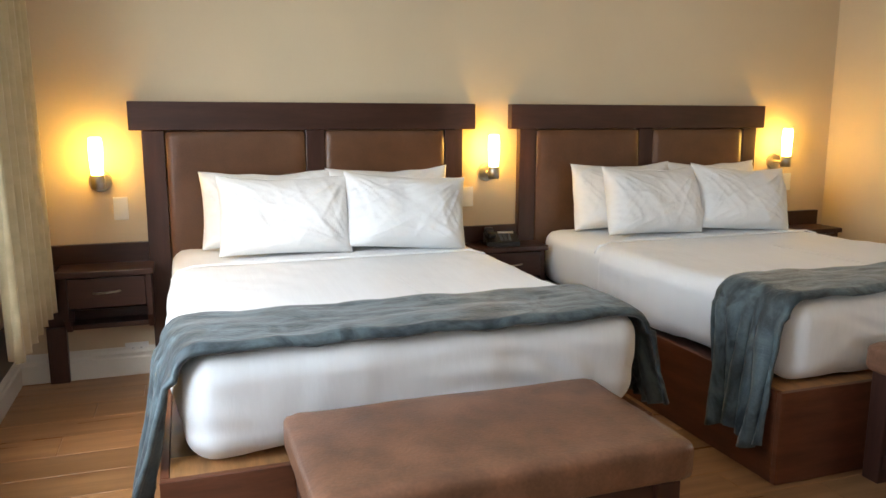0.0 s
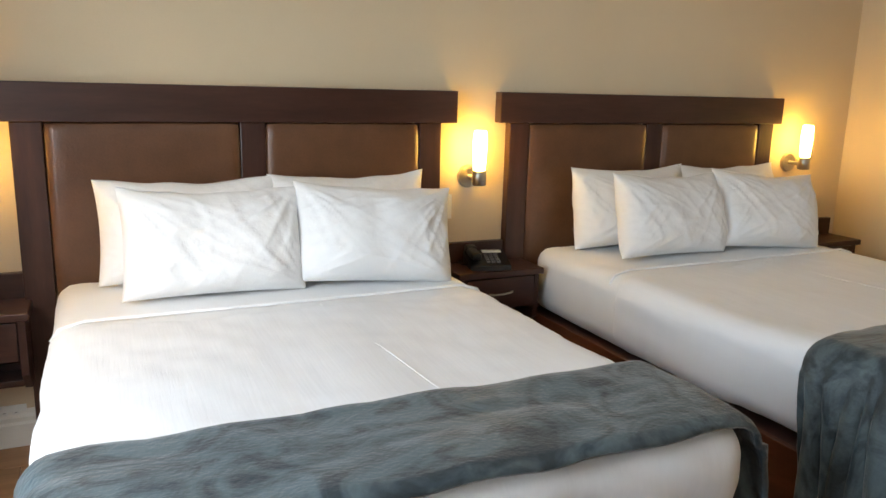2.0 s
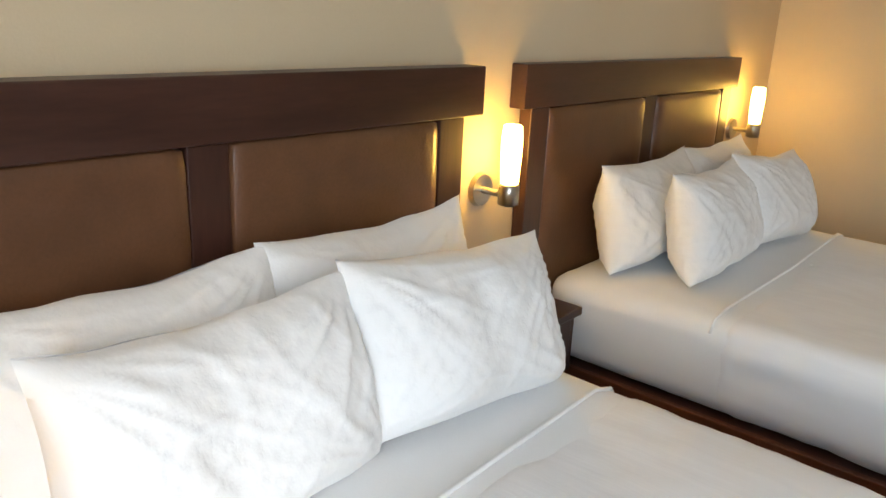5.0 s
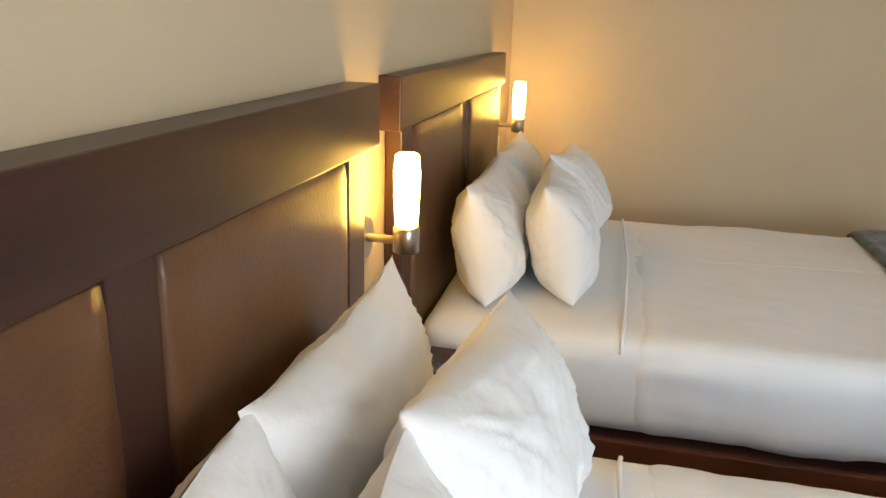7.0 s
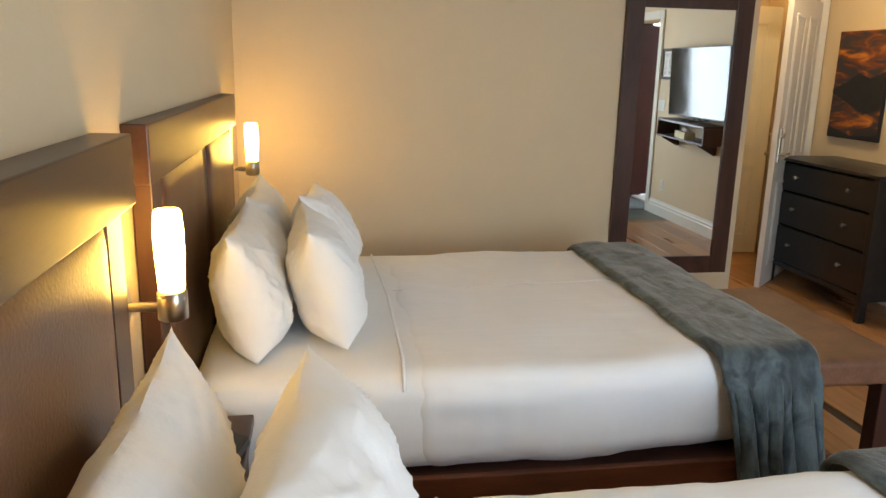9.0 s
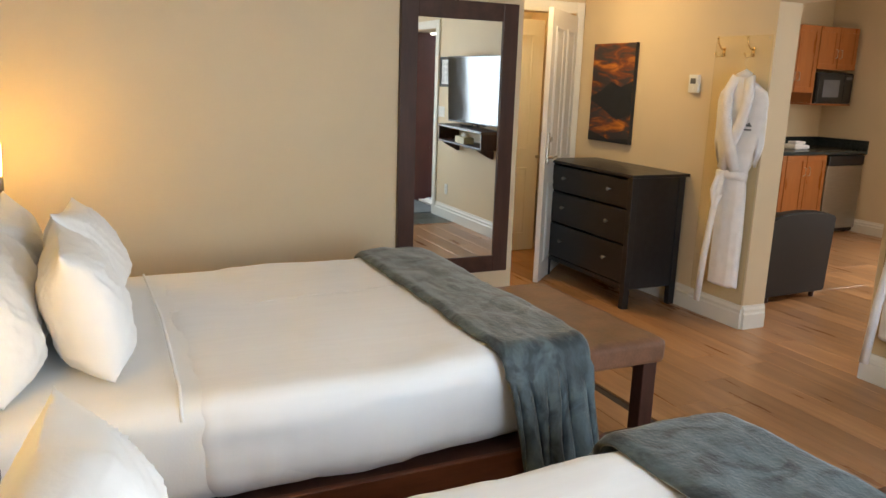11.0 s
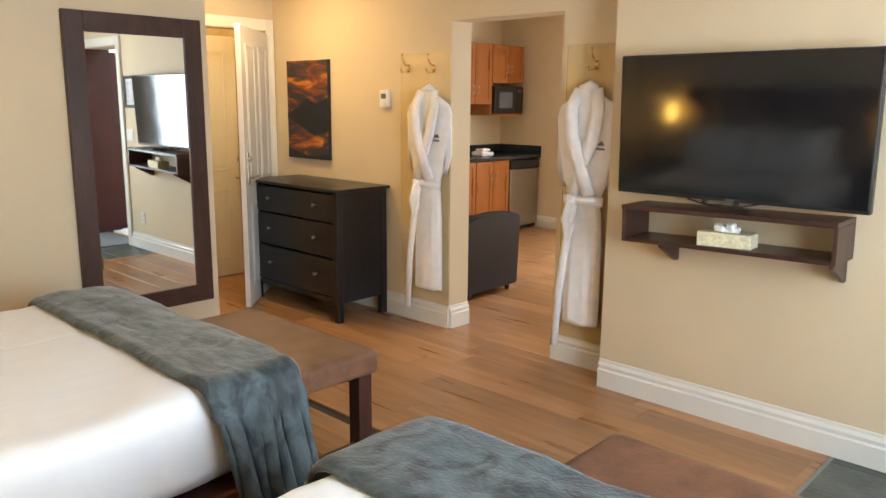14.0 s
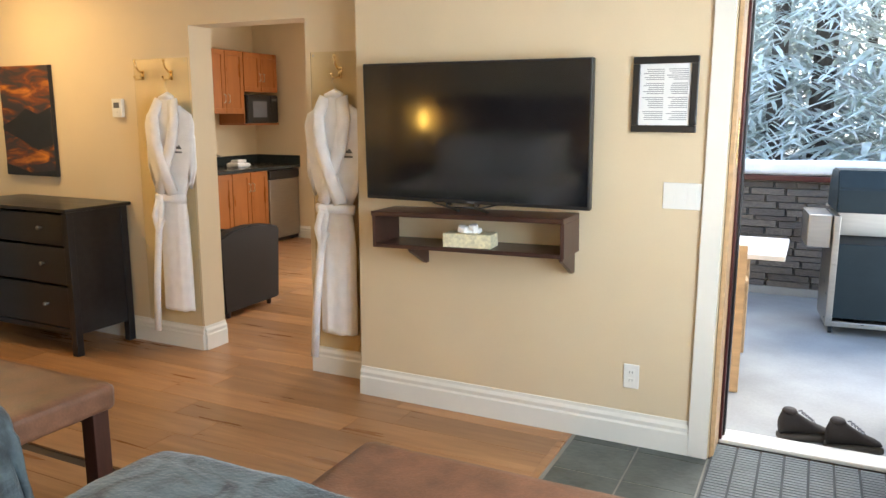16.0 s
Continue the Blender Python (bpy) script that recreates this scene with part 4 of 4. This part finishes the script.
# ---- framed notice ----
doc = thing("framed_notice", pose(0.614, TV, 1.617), "printed notice in a black picture frame", "framed notice")
for q in ((-0.137, -0.16, 0.137, -0.130), (-0.137, 0.130, 0.137, 0.16), (-0.137, -0.1295, -0.107, 0.1295), (0.107, -0.1295, 0.137, 0.1295)):
    part("frame_side", box(q[0], 0.001, q[1], q[2], 0.022, q[3], 0.003), BLACKP, doc)
part("paper", box(-0.107, 0.003, -0.13, 0.107, 0.010, 0.13), PAPER, doc)
rnd = random.Random(3)
for k in range(26):
    z = 0.105 - k * 0.0085
    if k % 7 == 6:
        continue
    for a, b in ((-0.095, -0.005), (0.005, 0.095)):
        part("text_line", box(a, 0.0101, z, b - rnd.random() * 0.03, 0.0106, z + 0.0035), INK, doc)

# ---- entry ceiling lamp ----
cl = thing("ceiling_lamp", pose(4.75, 0.55, H), "round opal glass ceiling lamp, lit", "ceiling lamp")
part("base", rod((0, 0, -0.001), (0, 0, -0.03), 0.15, 0.14, 28), STEEL, cl)
part("glass_bowl", lathe([(0.03, -0.085), (0.09, -0.07), (0.13, -0.045), (0.138, -0.031)], 28), LAMPGLASS, cl, "", True)

cl2 = thing("ceiling_lamp", pose(5.82, 0.35, H), "small opal glass ceiling lamp of the vestibule, lit", "ceiling lamp")
part("base", rod((0, 0, -0.001), (0, 0, -0.03), 0.10, 0.09, 24), STEEL, cl2)
part("glass_bowl", lathe([(0.02, -0.065), (0.06, -0.055), (0.085, -0.031)], 24), LAMPGLASS, cl2, "", True)

# ---- kitchenette ----
KX, KW = 5.70, 6.35


def cupboard(m, w, h, d, doors, label, group):
    """A cabinet unit facing -x: origin at its low front corner, w along -y."""
    t = thing("kitchen_cabinet", m, label, "cabinet", group)
    part("body", box(0.02, -w, 0, d, 0, h, 0.002), MAPLE, t)
    pw = w / doors
    for i in range(doors):
        a, b = -(i + 1) * pw + 0.004, -i * pw - 0.004
        dr = bmesh.new()
        for q in ((a, 0.004, b, 0.06), (a, h - 0.06, b, h - 0.004), (a, 0.06, a + 0.055, h - 0.06), (b - 0.055, 0.06, b, h - 0.06)):
            box(0.0, q[0], q[1], 0.0195, q[2], q[3], 0.002, 1, bm=dr)
        box(0.008, a + 0.05, 0.05, 0.0195, b - 0.05, h - 0.05, bm=dr)
        dd = part("door", dr, MAPLE, t)
        hy = b - 0.03 if i % 2 else a + 0.03
        hz = 0.12 if "wall" in group else h - 0.22
        part("handle", tube([(0.0, hy, hz), (-0.025, hy, hz + 0.01), (-0.025, hy, hz + 0.085), (0.0, hy, hz + 0.095)], 0.005), STEEL, dd)
    return t


cupboard(pose(5.95, -3.55, 1.77), 0.60, 0.45, 0.398, 2, "orange maple wall cabinet above the microwave", "wall cabinets")
cupboard(pose(5.95, -2.945, 1.52), 0.60, 0.70, 0.398, 2, "tall orange maple wall cabinet with two doors", "wall cabinets")
bk = thing("microwave_shelf", pose(5.95, -3.55, 1.39), "maple shelf under the wall cabinet holding the microwave", "shelf")
part("board", box(0.0, -0.60, 0.0, 0.398, 0.0, 0.018, 0.002), MAPLE, bk)
part("side", box(0.02, -0.018, 0.0185, 0.398, -0.001, 0.379, 0.002), MAPLE, bk)
mw = thing("microwave", pose(5.94, -3.585, 1.409), "small black microwave oven on its shelf", "microwave")
part("case", box(0.01, -0.545, 0.0, 0.30, 0.0, 0.33, 0.006), BLACKP, mw)
part("door", box(-0.008, -0.40, 0.012, 0.0095, -0.005, 0.318, 0.004), BLACKP, mw)
part("window", box(-0.0095, -0.33, 0.07, -0.0082, -0.08, 0.255), LOGO, mw, "grey mesh window")
part("control_panel", box(-0.006, -0.54, 0.012, 0.0095, -0.408, 0.318, 0.003), BLACKP, mw)
part("display", box(-0.0075, -0.52, 0.26, -0.0062, -0.43, 0.29), LOGO, mw)
for s in range(2):
    cupboard(pose(KX, -2.40 - 0.60 * s, 0.10), 0.597, 0.775, 0.60, 2, "orange maple base cabinet with two doors", "base cabinets")
whole("plinth", box(KX + 0.05, -3.60, 0.001, KX + 0.07, -2.40, 0.099), MAPLE, "maple plinth under the base cabinets", "plinth")
ct = thing("worktop", pose(0, 0, 0), "dark speckled worktop with a raised backsplash", "worktop")
part("slab", box(KX - 0.02, -4.198, 0.877, KW - 0.002, -2.39, 0.915, 0.006), GRANITE, ct)
part("backsplash", box(KW - 0.022, -4.175, 0.916, KW - 0.002, -2.39, 1.02, 0.003), GRANITE, ct)
part("backsplash", box(KX - 0.02, -4.198, 0.916, KW - 0.002, -4.177, 1.02, 0.003), GRANITE, ct)
fr = thing("mini_fridge", pose(KX - 0.005, -3.612, 0), "stainless steel under-counter fridge with a black top", "fridge")
part("case", box(0.03, -0.565, 0.02, 0.58, 0.0, 0.865, 0.004), BLACKP, fr)
part("door", box(0.0, -0.56, 0.06, 0.0295, -0.004, 0.755, 0.006), STAINLESS, fr)
part("top_trim", box(-0.012, -0.56, 0.76, 0.0295, -0.004, 0.865, 0.012), BLACKP, fr)
part("foot", rod((0.08, -0.05, 0.001), (0.08, -0.05, 0.0195), 0.02), BLACKP, fr)
part("foot", rod((0.08, -0.5, 0.001), (0.08, -0.5, 0.0195), 0.02), BLACKP, fr)
fa = thing("kitchen_tap", pose(6.18, -3.18, 0.916), "chrome kitchen tap beside the sink", "tap")
part("base", rod((0, 0, 0), (0, 0, 0.05), 0.025), STEEL, fa)
part("spout", tube([(0, 0, 0.04), (-0.02, 0, 0.12), (-0.09, 0, 0.15), (-0.17, 0, 0.13)], 0.011), STEEL, fa, "", True)
for k in (-1, 1):
    part("tap_handle", rod((0, k * 0.08, 0), (0, k * 0.08, 0.06), 0.018, 0.024), STEEL, fa)
cups = thing("towel_bundle", pose(5.98, -3.42, 0.916), "folded white dish towels beside the tap", "towel")
part("towel", soft_box(-0.09, -0.13, 0, 0.09, 0.10, 0.05, 0.022, 8, 0.008, 12, 1), TERRY, cups, "", True)
part("towel", soft_box(-0.06, -0.09, 0.049, 0.06, 0.06, 0.085, 0.016, 8, 0.008, 12, 5), TERRY, cups, "", True)


def leather_chair(m):
    t = thing("leather_chair", m, "dark brown leather dining armchair seen from its back", "chair")
    # faces +x; its back stands along y
    part("backrest", prism([(-0.33, 0.05), (0.33, 0.05), (0.36, 0.625), (0.22, 0.665), (0.0, 0.68), (-0.22, 0.665), (-0.36, 0.625)], 0.0, 0.10, "x", 0.012), BLACKLEATHER, t)
    part("seat", soft_box(0.09, -0.25, 0.22, 0.58, 0.25, 0.43, 0.05, 8), BLACKLEATHER, t, "", True)
    for s in (-1, 1):
        part("armrest", soft_box(0.08, s * 0.28 - 0.045, 0.05, 0.58, s * 0.28 + 0.045, 0.58, 0.035, 8), BLACKLEATHER, t, "", True)
        for a in (0.03, 0.52):
            part("leg", rod((a + 0.02, s * 0.25, 0.001), (a + 0.02, s * 0.25, 0.07), 0.018, 0.024), DWOODV, t)
    return t


leather_chair(pose(3.88, -1.14, 0, 0, 0, 2))

# ---- patio ----
PZ = -0.03
whole("patio_slab", box(-4.5, -4.0, PZ - 0.15, 2.15, -0.325, PZ, 0.01), CONCRETE, "pale stained concrete patio slab", "patio", kind="structure")
gm = bmesh.new()
g = 40
vs = []
for i in range(g + 1):
    line = []
    for j in range(g + 1):
        x, y = (i / g - 0.5), (j / g - 0.5)
        x, y = math.copysign(abs(x * 2) ** 2.4, x) * 600, math.copysign(abs(y * 2) ** 2.4, y) * 600
        far = max(0.0, -y - 6)
        z = -0.2 + min(far * 0.10, 6) + 0.25 * noise.noise((x * 0.1, y * 0.1, 0)) * min(1, far / 6)
        line.append(gm.verts.new((x, y, z)))
    vs.append(line)
for i in range(g):
    for j in range(g):
        gm.faces.new((vs[i][j], vs[i + 1][j], vs[i + 1][j + 1], vs[i][j + 1]))
whole("ground", gm, SNOW, "snow-covered ground sloping up to the woods", "ground", kind="structure", smooth=True)

par = thing("stone_parapet", pose(0, -3.70, PZ), "low patio wall clad in stacked ledge stone", "stone wall", kind="structure")
part("core", box(-4.4, -0.22, 0, 2.1, -0.045, 1.0), GROUT, par)
part("cap", box(-4.45, -0.27, 1.001, 2.15, 0.04, 1.045, 0.006), REDDOOR, par, "red-brown wooden cap board")
part("snow_layer", soft_box(-4.4, -0.26, 1.046, 2.1, 0.03, 1.17, 0.05, 26, 0.02, 3, 2), SNOW, par, "thick layer of snow on the cap", True)
part("kick", box(-4.4, -0.044, 0.0, 2.1, 0.0, 0.07, 0.004), CONCRETE, par)


def grill(m):
    t = thing("gas_grill", m, "dark gas grill with a stainless control panel", "grill")
    part("cabinet", box(0.03, -0.48, 0.12, 0.68, -0.02, 0.66, 0.006), TEALGREY, t, "dark teal cabinet doors")
    for a in (0.0, 0.66):
        part("frame_post", box(a, -0.5, 0.08, a + 0.045, 0.0, 0.86, 0.005), STEEL, t)
    part("bottom_tray", box(0.0, -0.5, 0.06, 0.705, 0.0, 0.10, 0.005), STEEL, t)
    panel = part("control_panel", prism([(0.0, 0.67), (0.05, 0.68), (0.0, 0.87), (-0.10, 0.87), (-0.10, 0.67)], 0.046, 0.659, "x", 0.004), STAINLESS, t)
    for i in range(4):
        part("knob", rod((0.14 + i * 0.15, 0.02, 0.765), (0.14 + i * 0.15, 0.075, 0.775), 0.030, 0.024, 18), STEEL, panel)
    for i in range(14):
        part("vent_slot", box(0.10 + i * 0.036, -0.002, 0.83, 0.122 + i * 0.036, 0.016, 0.85), BLACKP, panel)
    lid = part("lid", prism([(-0.48, 0.88), (0.0, 0.88), (0.01, 0.98), (-0.03, 1.10), (-0.12, 1.175), (-0.42, 1.175), (-0.48, 1.05)], 0.01, 0.695, "x", 0.01), TEALGREY, t, "dark enamelled lid")
    part("lid_trim", box(0.0, -0.01, 0.875, 0.705, 0.022, 0.895, 0.004), STEEL, lid)
    part("gauge", box(0.30, 0.0, 1.03, 0.42, 0.02, 1.09, 0.006), STEEL, lid)
    part("side_shelf", box(-0.16, -0.46, 0.62, -0.005, -0.02, 0.86, 0.008), STAINLESS, t, "folded stainless side shelf")
    for a in (0.04, 0.665):
        for b in (-0.45, -0.05):
            part("caster", rod((a - 0.012, b, 0.031), (a + 0.012, b, 0.031), 0.03), BLACKP, t)
    return t


grill(pose(-0.09, -3.05, PZ, 0, 0, 186))

tbl = thing("patio_table", pose(0.64, -1.62, PZ), "white patio table with a wooden base", "table")
part("tabletop", box(-0.52, -0.36, 0.73, 0.40, 0.33, 0.762, 0.006), WHITEP, tbl)
for a in (-0.30, 0.30):
    for b in (-0.25, 0.20):
        part("leg", box(a, b, 0.001, a + 0.05, b + 0.05, 0.7295, 0.004), PINE, tbl)
ch = thing("patio_chair", pose(0.42, -1.28, PZ, 0, 0, 8), "pale wooden patio armchair", "chair")
for a in (-0.08, 0.42):
    for b in (-0.18, 0.22):
        part("leg", box(a, b, 0.001, a + 0.045, b + 0.045, 0.62 if b < 0 else 0.85, 0.004), PINE, ch)
    part("arm", box(a - 0.02, -0.22, 0.6205, a + 0.065, 0.215, 0.645, 0.006), PINE, ch)
for k in range(5):
    part("seat_slat", box(-0.03, -0.18 + k * 0.085, 0.40, 0.41, -0.11 + k * 0.085, 0.42, 0.004), PINE, ch)
for k in range(5):
    part("back_slat", box(0.0 + k * 0.085, 0.225, 0.42, 0.06 + k * 0.085, 0.245, 0.85, 0.004), PINE, ch)
part("side_rail", box(-0.08, -0.13, 0.36, -0.05, 0.219, 0.399, 0.003), PINE, ch)


def shoe(m, side):
    t = thing("shoe", m @ Matrix.Diagonal((0.84, 0.92, 1.18, 1)), "dark suede ankle boot standing on the patio", "shoe", "pair of boots")
    bm = bmesh.new()
    rings = []
    n = 20
    prof = [(-0.135, 0.032, 0.03, 0.105), (-0.125, 0.036, 0.03, 0.125), (-0.09, 0.04, 0.03, 0.13), (-0.05, 0.04, 0.03, 0.125), (-0.01, 0.041, 0.03, 0.105), (0.04, 0.044, 0.03, 0.082), (0.09, 0.047, 0.03, 0.066), (0.125, 0.042, 0.03, 0.055), (0.148, 0.028, 0.03, 0.045), (0.155, 0.012, 0.03, 0.038)]
    for x, w, z0_, z1_ in prof:
        rings.append([bm.verts.new((x, w * math.cos(2 * math.pi * i / n) + side * 0.008 * max(0, x), (z0_ + z1_) / 2 + (z1_ - z0_) / 2 * math.sin(2 * math.pi * i / n))) for i in range(n)])
    for a, b in zip(rings, rings[1:]):
        for i in range(n):
            bm.faces.new((a[i], a[(i + 1) % n], b[(i + 1) % n], b[i]))
    bm.faces.new(rings[0][::-1])
    bm.faces.new(rings[-1])
    part("upper", bm, SHOE, t, "", True)
    part("collar", lathe([(0.036, 0), (0.042, 0.008), (0.034, 0.018)], 18, at=(-0.085, 0, 0.118)), SHOE, t, "", True)
    part("sole", soft_box(-0.14, -0.043, 0.001, 0.158, 0.043, 0.034, 0.014, 8), SOLE, t, "", True)
    for k in range(5):
        part("lace", tube([(-0.02 + k * 0.018, -0.026, 0.118 - k * 0.009), (-0.014 + k * 0.018, 0, 0.128 - k * 0.0105), (-0.02 + k * 0.018, 0.026, 0.118 - k * 0.009)], 0.003, 6), LOGO, t)
    return t


shoe(pose(-0.04, -0.50, PZ, 0, 0, 205), 1)
shoe(pose(-0.25, -0.46, PZ, 0, 0, 200), -1)

# ---- door mat ----
mt = thing("door_mat", pose(-0.12, 0.14, 0.0), "grey ribbed door mat inside the patio door", "mat")
part("backing", box(-0.45, -0.31, 0.001, 0.45, 0.40, 0.008, 0.002), MATDARK, mt)
for i in range(9):
    for j in range(27):
        x, y = -0.44 + i * 0.099, -0.30 + j * 0.0258
        if i * 27 + j < 300:
            part("rib", box(x, y, 0.0081, x + 0.088, y + 0.013, 0.016), MATRUB, mt)


# ---- woods ----
def conifer(x, y, h, seed):
    z = -0.3 + min(max(0.0, -y - 6) * 0.10, 6)
    t = thing("conifer", pose(x, y, z), "tall conifer with frosted snowy branches", "tree", "woods behind the patio")
    rr = random.Random(seed)
    part("trunk", rod((0, 0, 0), (0, 0, h), 0.018 * h, 0.02, 8), BARK, t)
    verts, faces = [], []
    k = int(h * 24)
    for i in range(k):
        f = 0.06 + 0.93 * i / k
        a = rr.random() * 6.283
        L = (1 - f) ** 0.8 * h * 0.24 * (0.6 + 0.6 * rr.random()) + 0.15
        d = Vector((math.cos(a), math.sin(a), -0.18 - 0.25 * rr.random()))
        s = Vector((-math.sin(a), math.cos(a), 0))
        for q in range(7):
            e = (q + 1) / 7
            c = Vector((0, 0, f * h)) + d * (L * e) + Vector((0, 0, 0.10 * math.sin(e * 3)))
            for side in (-1, 1):
                w = L * 0.26 * (1.1 - e) + 0.04
                tip = c + s * side * w * (0.6 + 0.7 * rr.random()) + d * (0.10 + 0.16 * rr.random()) * L + Vector((0, 0, -0.10 * rr.random() - 0.03))
                b0 = len(verts)
                verts += [tuple(c - d * L * 0.02), tuple(c + d * L * 0.03 + Vector((0, 0, 0.015))), tuple(tip), tuple((c + tip) / 2 + Vector((0, 0, 0.02)) - d * L * 0.02)]
                faces.append((b0, b0 + 1, b0 + 2, b0 + 3))
    me = bpy.data.meshes.new("crown")
    me.from_pydata(verts, [], faces)
    me.materials.append(NEEDLE)
    ob = new("crown", me)
    ob.parent = t
    return t


rt = random.Random(11)
for k in range(26):
    row = k % 3
    conifer(-5.5 + (k // 3) * 1.15 + rt.random() * 0.9 + row * 0.3, -7.5 - row * 3.2 - rt.random() * 2.0, 6 + 6 * rt.random(), k)

# ---- stones of the parapet: the stretch seen through the door ----
stone_meshes = []
for k in range(6):
    bm = box(0, 0, 0, 1, 0.04, 1)
    for v in bm.verts:
        if v.co.y > 0.02:
            v.co += Vector((0.06 * noise.noise((k, v.co.x * 3, v.co.z)), 0.012 * noise.noise((k * 3.3, v.co.x * 5, v.co.z * 5)), 0.10 * noise.noise((v.co.x * 4, k * 2.1, 1))))
    bmesh.ops.bevel(bm, geom=bm.edges[:], offset=0.03, segments=1, affect="EDGES")
    me = bpy.data.meshes.new("ledge_stone")
    bm.to_mesh(me)
    bm.free()
    me.materials.append(STONE)
    stone_meshes.append(me)
rs = random.Random(5)
z = 0.07
while z < 0.97:
    hh = 0.035 + rs.random() * 0.035
    x = -1.6 - rs.random() * 0.2
    while x < 1.6:
        ll = 0.16 + rs.random() * 0.26
        ob = new("stone", stone_meshes[rs.randrange(6)])
        ob.parent = par
        ob.location = (x, -0.044 - 0.012 * rs.random(), z)
        ob.scale = (ll - 0.004, 1.0, min(hh, 0.998 - z) - 0.004)
        x += ll
    z += hh

# ---- slate tiles at the door, then planks ----
floor_ob = bpy.data.objects["floor"]
TX, TY = 0.955, 1.28


def piece_mesh(name, sx, sy, th, material, bev=0.002):
    bm = box(0, 0, -th, sx, sy, 0)
    top = [e for e in bm.edges if all(abs(v.co.z) < 1e-6 for v in e.verts)]
    bmesh.ops.bevel(bm, geom=top, offset=bev, segments=1, affect="EDGES")
    me = bpy.data.meshes.new(name)
    bm.to_mesh(me)
    bm.free()
    me.materials.append(material)
    return me


bed_ = whole("tile_bed", box(WL, TV + 0.001, -0.0118, TX + 0.012, TY + 0.012, -0.003), GROUT, "grey grout under the slate tiles", "grout", kind="structure")
tile_me = piece_mesh("tile", 0.298, 0.298, 0.009, SLATE)
for i in range(6):
    for j in range(5):
        x, y = TX - 0.305 * (i + 1), TY - 0.305 * (j + 1)
        x0_, y0_ = max(x, WL + 0.002), max(y, TV + 0.003)
        me = tile_me if (x0_ == x and y0_ == y) else piece_mesh("tile_cut", x + 0.298 - x0_, y + 0.298 - y0_, 0.009, SLATE)
        if x + 0.298 - x0_ < 0.03 or y + 0.298 - y0_ < 0.03:
            continue
        ob = new("tile", me)
        ob.parent = floor_ob
        ob.location = (x0_, y0_, 0.0)
tr = whole("floor_trim", box(TX + 0.013, TV + 0.022, -0.0115, TX + 0.05, TY, 0.004, 0.003), LAMINATE, "oak transition strip beside the slate", "trim", kind="structure")

plank_cache = {}


def plank(x0, x1, y0, y1):
    key = (round(x1 - x0, 2), round(y1 - y0, 3))
    if key not in plank_cache:
        plank_cache[key] = piece_mesh("plank", x1 - x0 - 0.0015, y1 - y0 - 0.0015, 0.011, LAMINATE, 0.0015)
    ob = new("plank", plank_cache[key])
    ob.parent = floor_ob
    ob.location = (x0, y0, 0)


rp = random.Random(9)
PW = 0.19
for r in range(23):
    ya = WB - PW * (r + 1)
    yb = ya + PW
    ya = max(ya, WA + 0.001)
    if yb - ya < 0.02:
        continue
    left = WL if ya > TY - 0.19 else TX + 0.051
    if ya < TV and left < 2.2:
        left = 2.2 if yb < TV + 0.1 else left
    if TY - 0.19 < ya < TY:
        ya = TY + 0.012 if yb > TY + 0.012 else ya
    right = WR if ya > 1.17 else 5.6
    x = left
    first = 0.3 + round(rp.random() * 8) / 10
    while x < right - 0.01:
        L = first if x == left else 1.2
        x1 = min(x + L, right)
        plank(x, x1, ya, yb)
        x = x1
for r in range(21):
    ya = WA - PW * (r + 1)
    yb = ya + PW
    ya = max(ya, -4.2)
    x = 2.32
    first = 0.3 + round(rp.random() * 8) / 10
    while x < 6.34:
        L = first if x == 2.32 else 1.2
        x1 = min(x + L, 6.35)
        plank(x, x1, ya, yb)
        x = x1
plank(5.6, 6.35, WA, WA + 0.6)
plank(5.6, 6.35, WA + 0.6, 0.9)
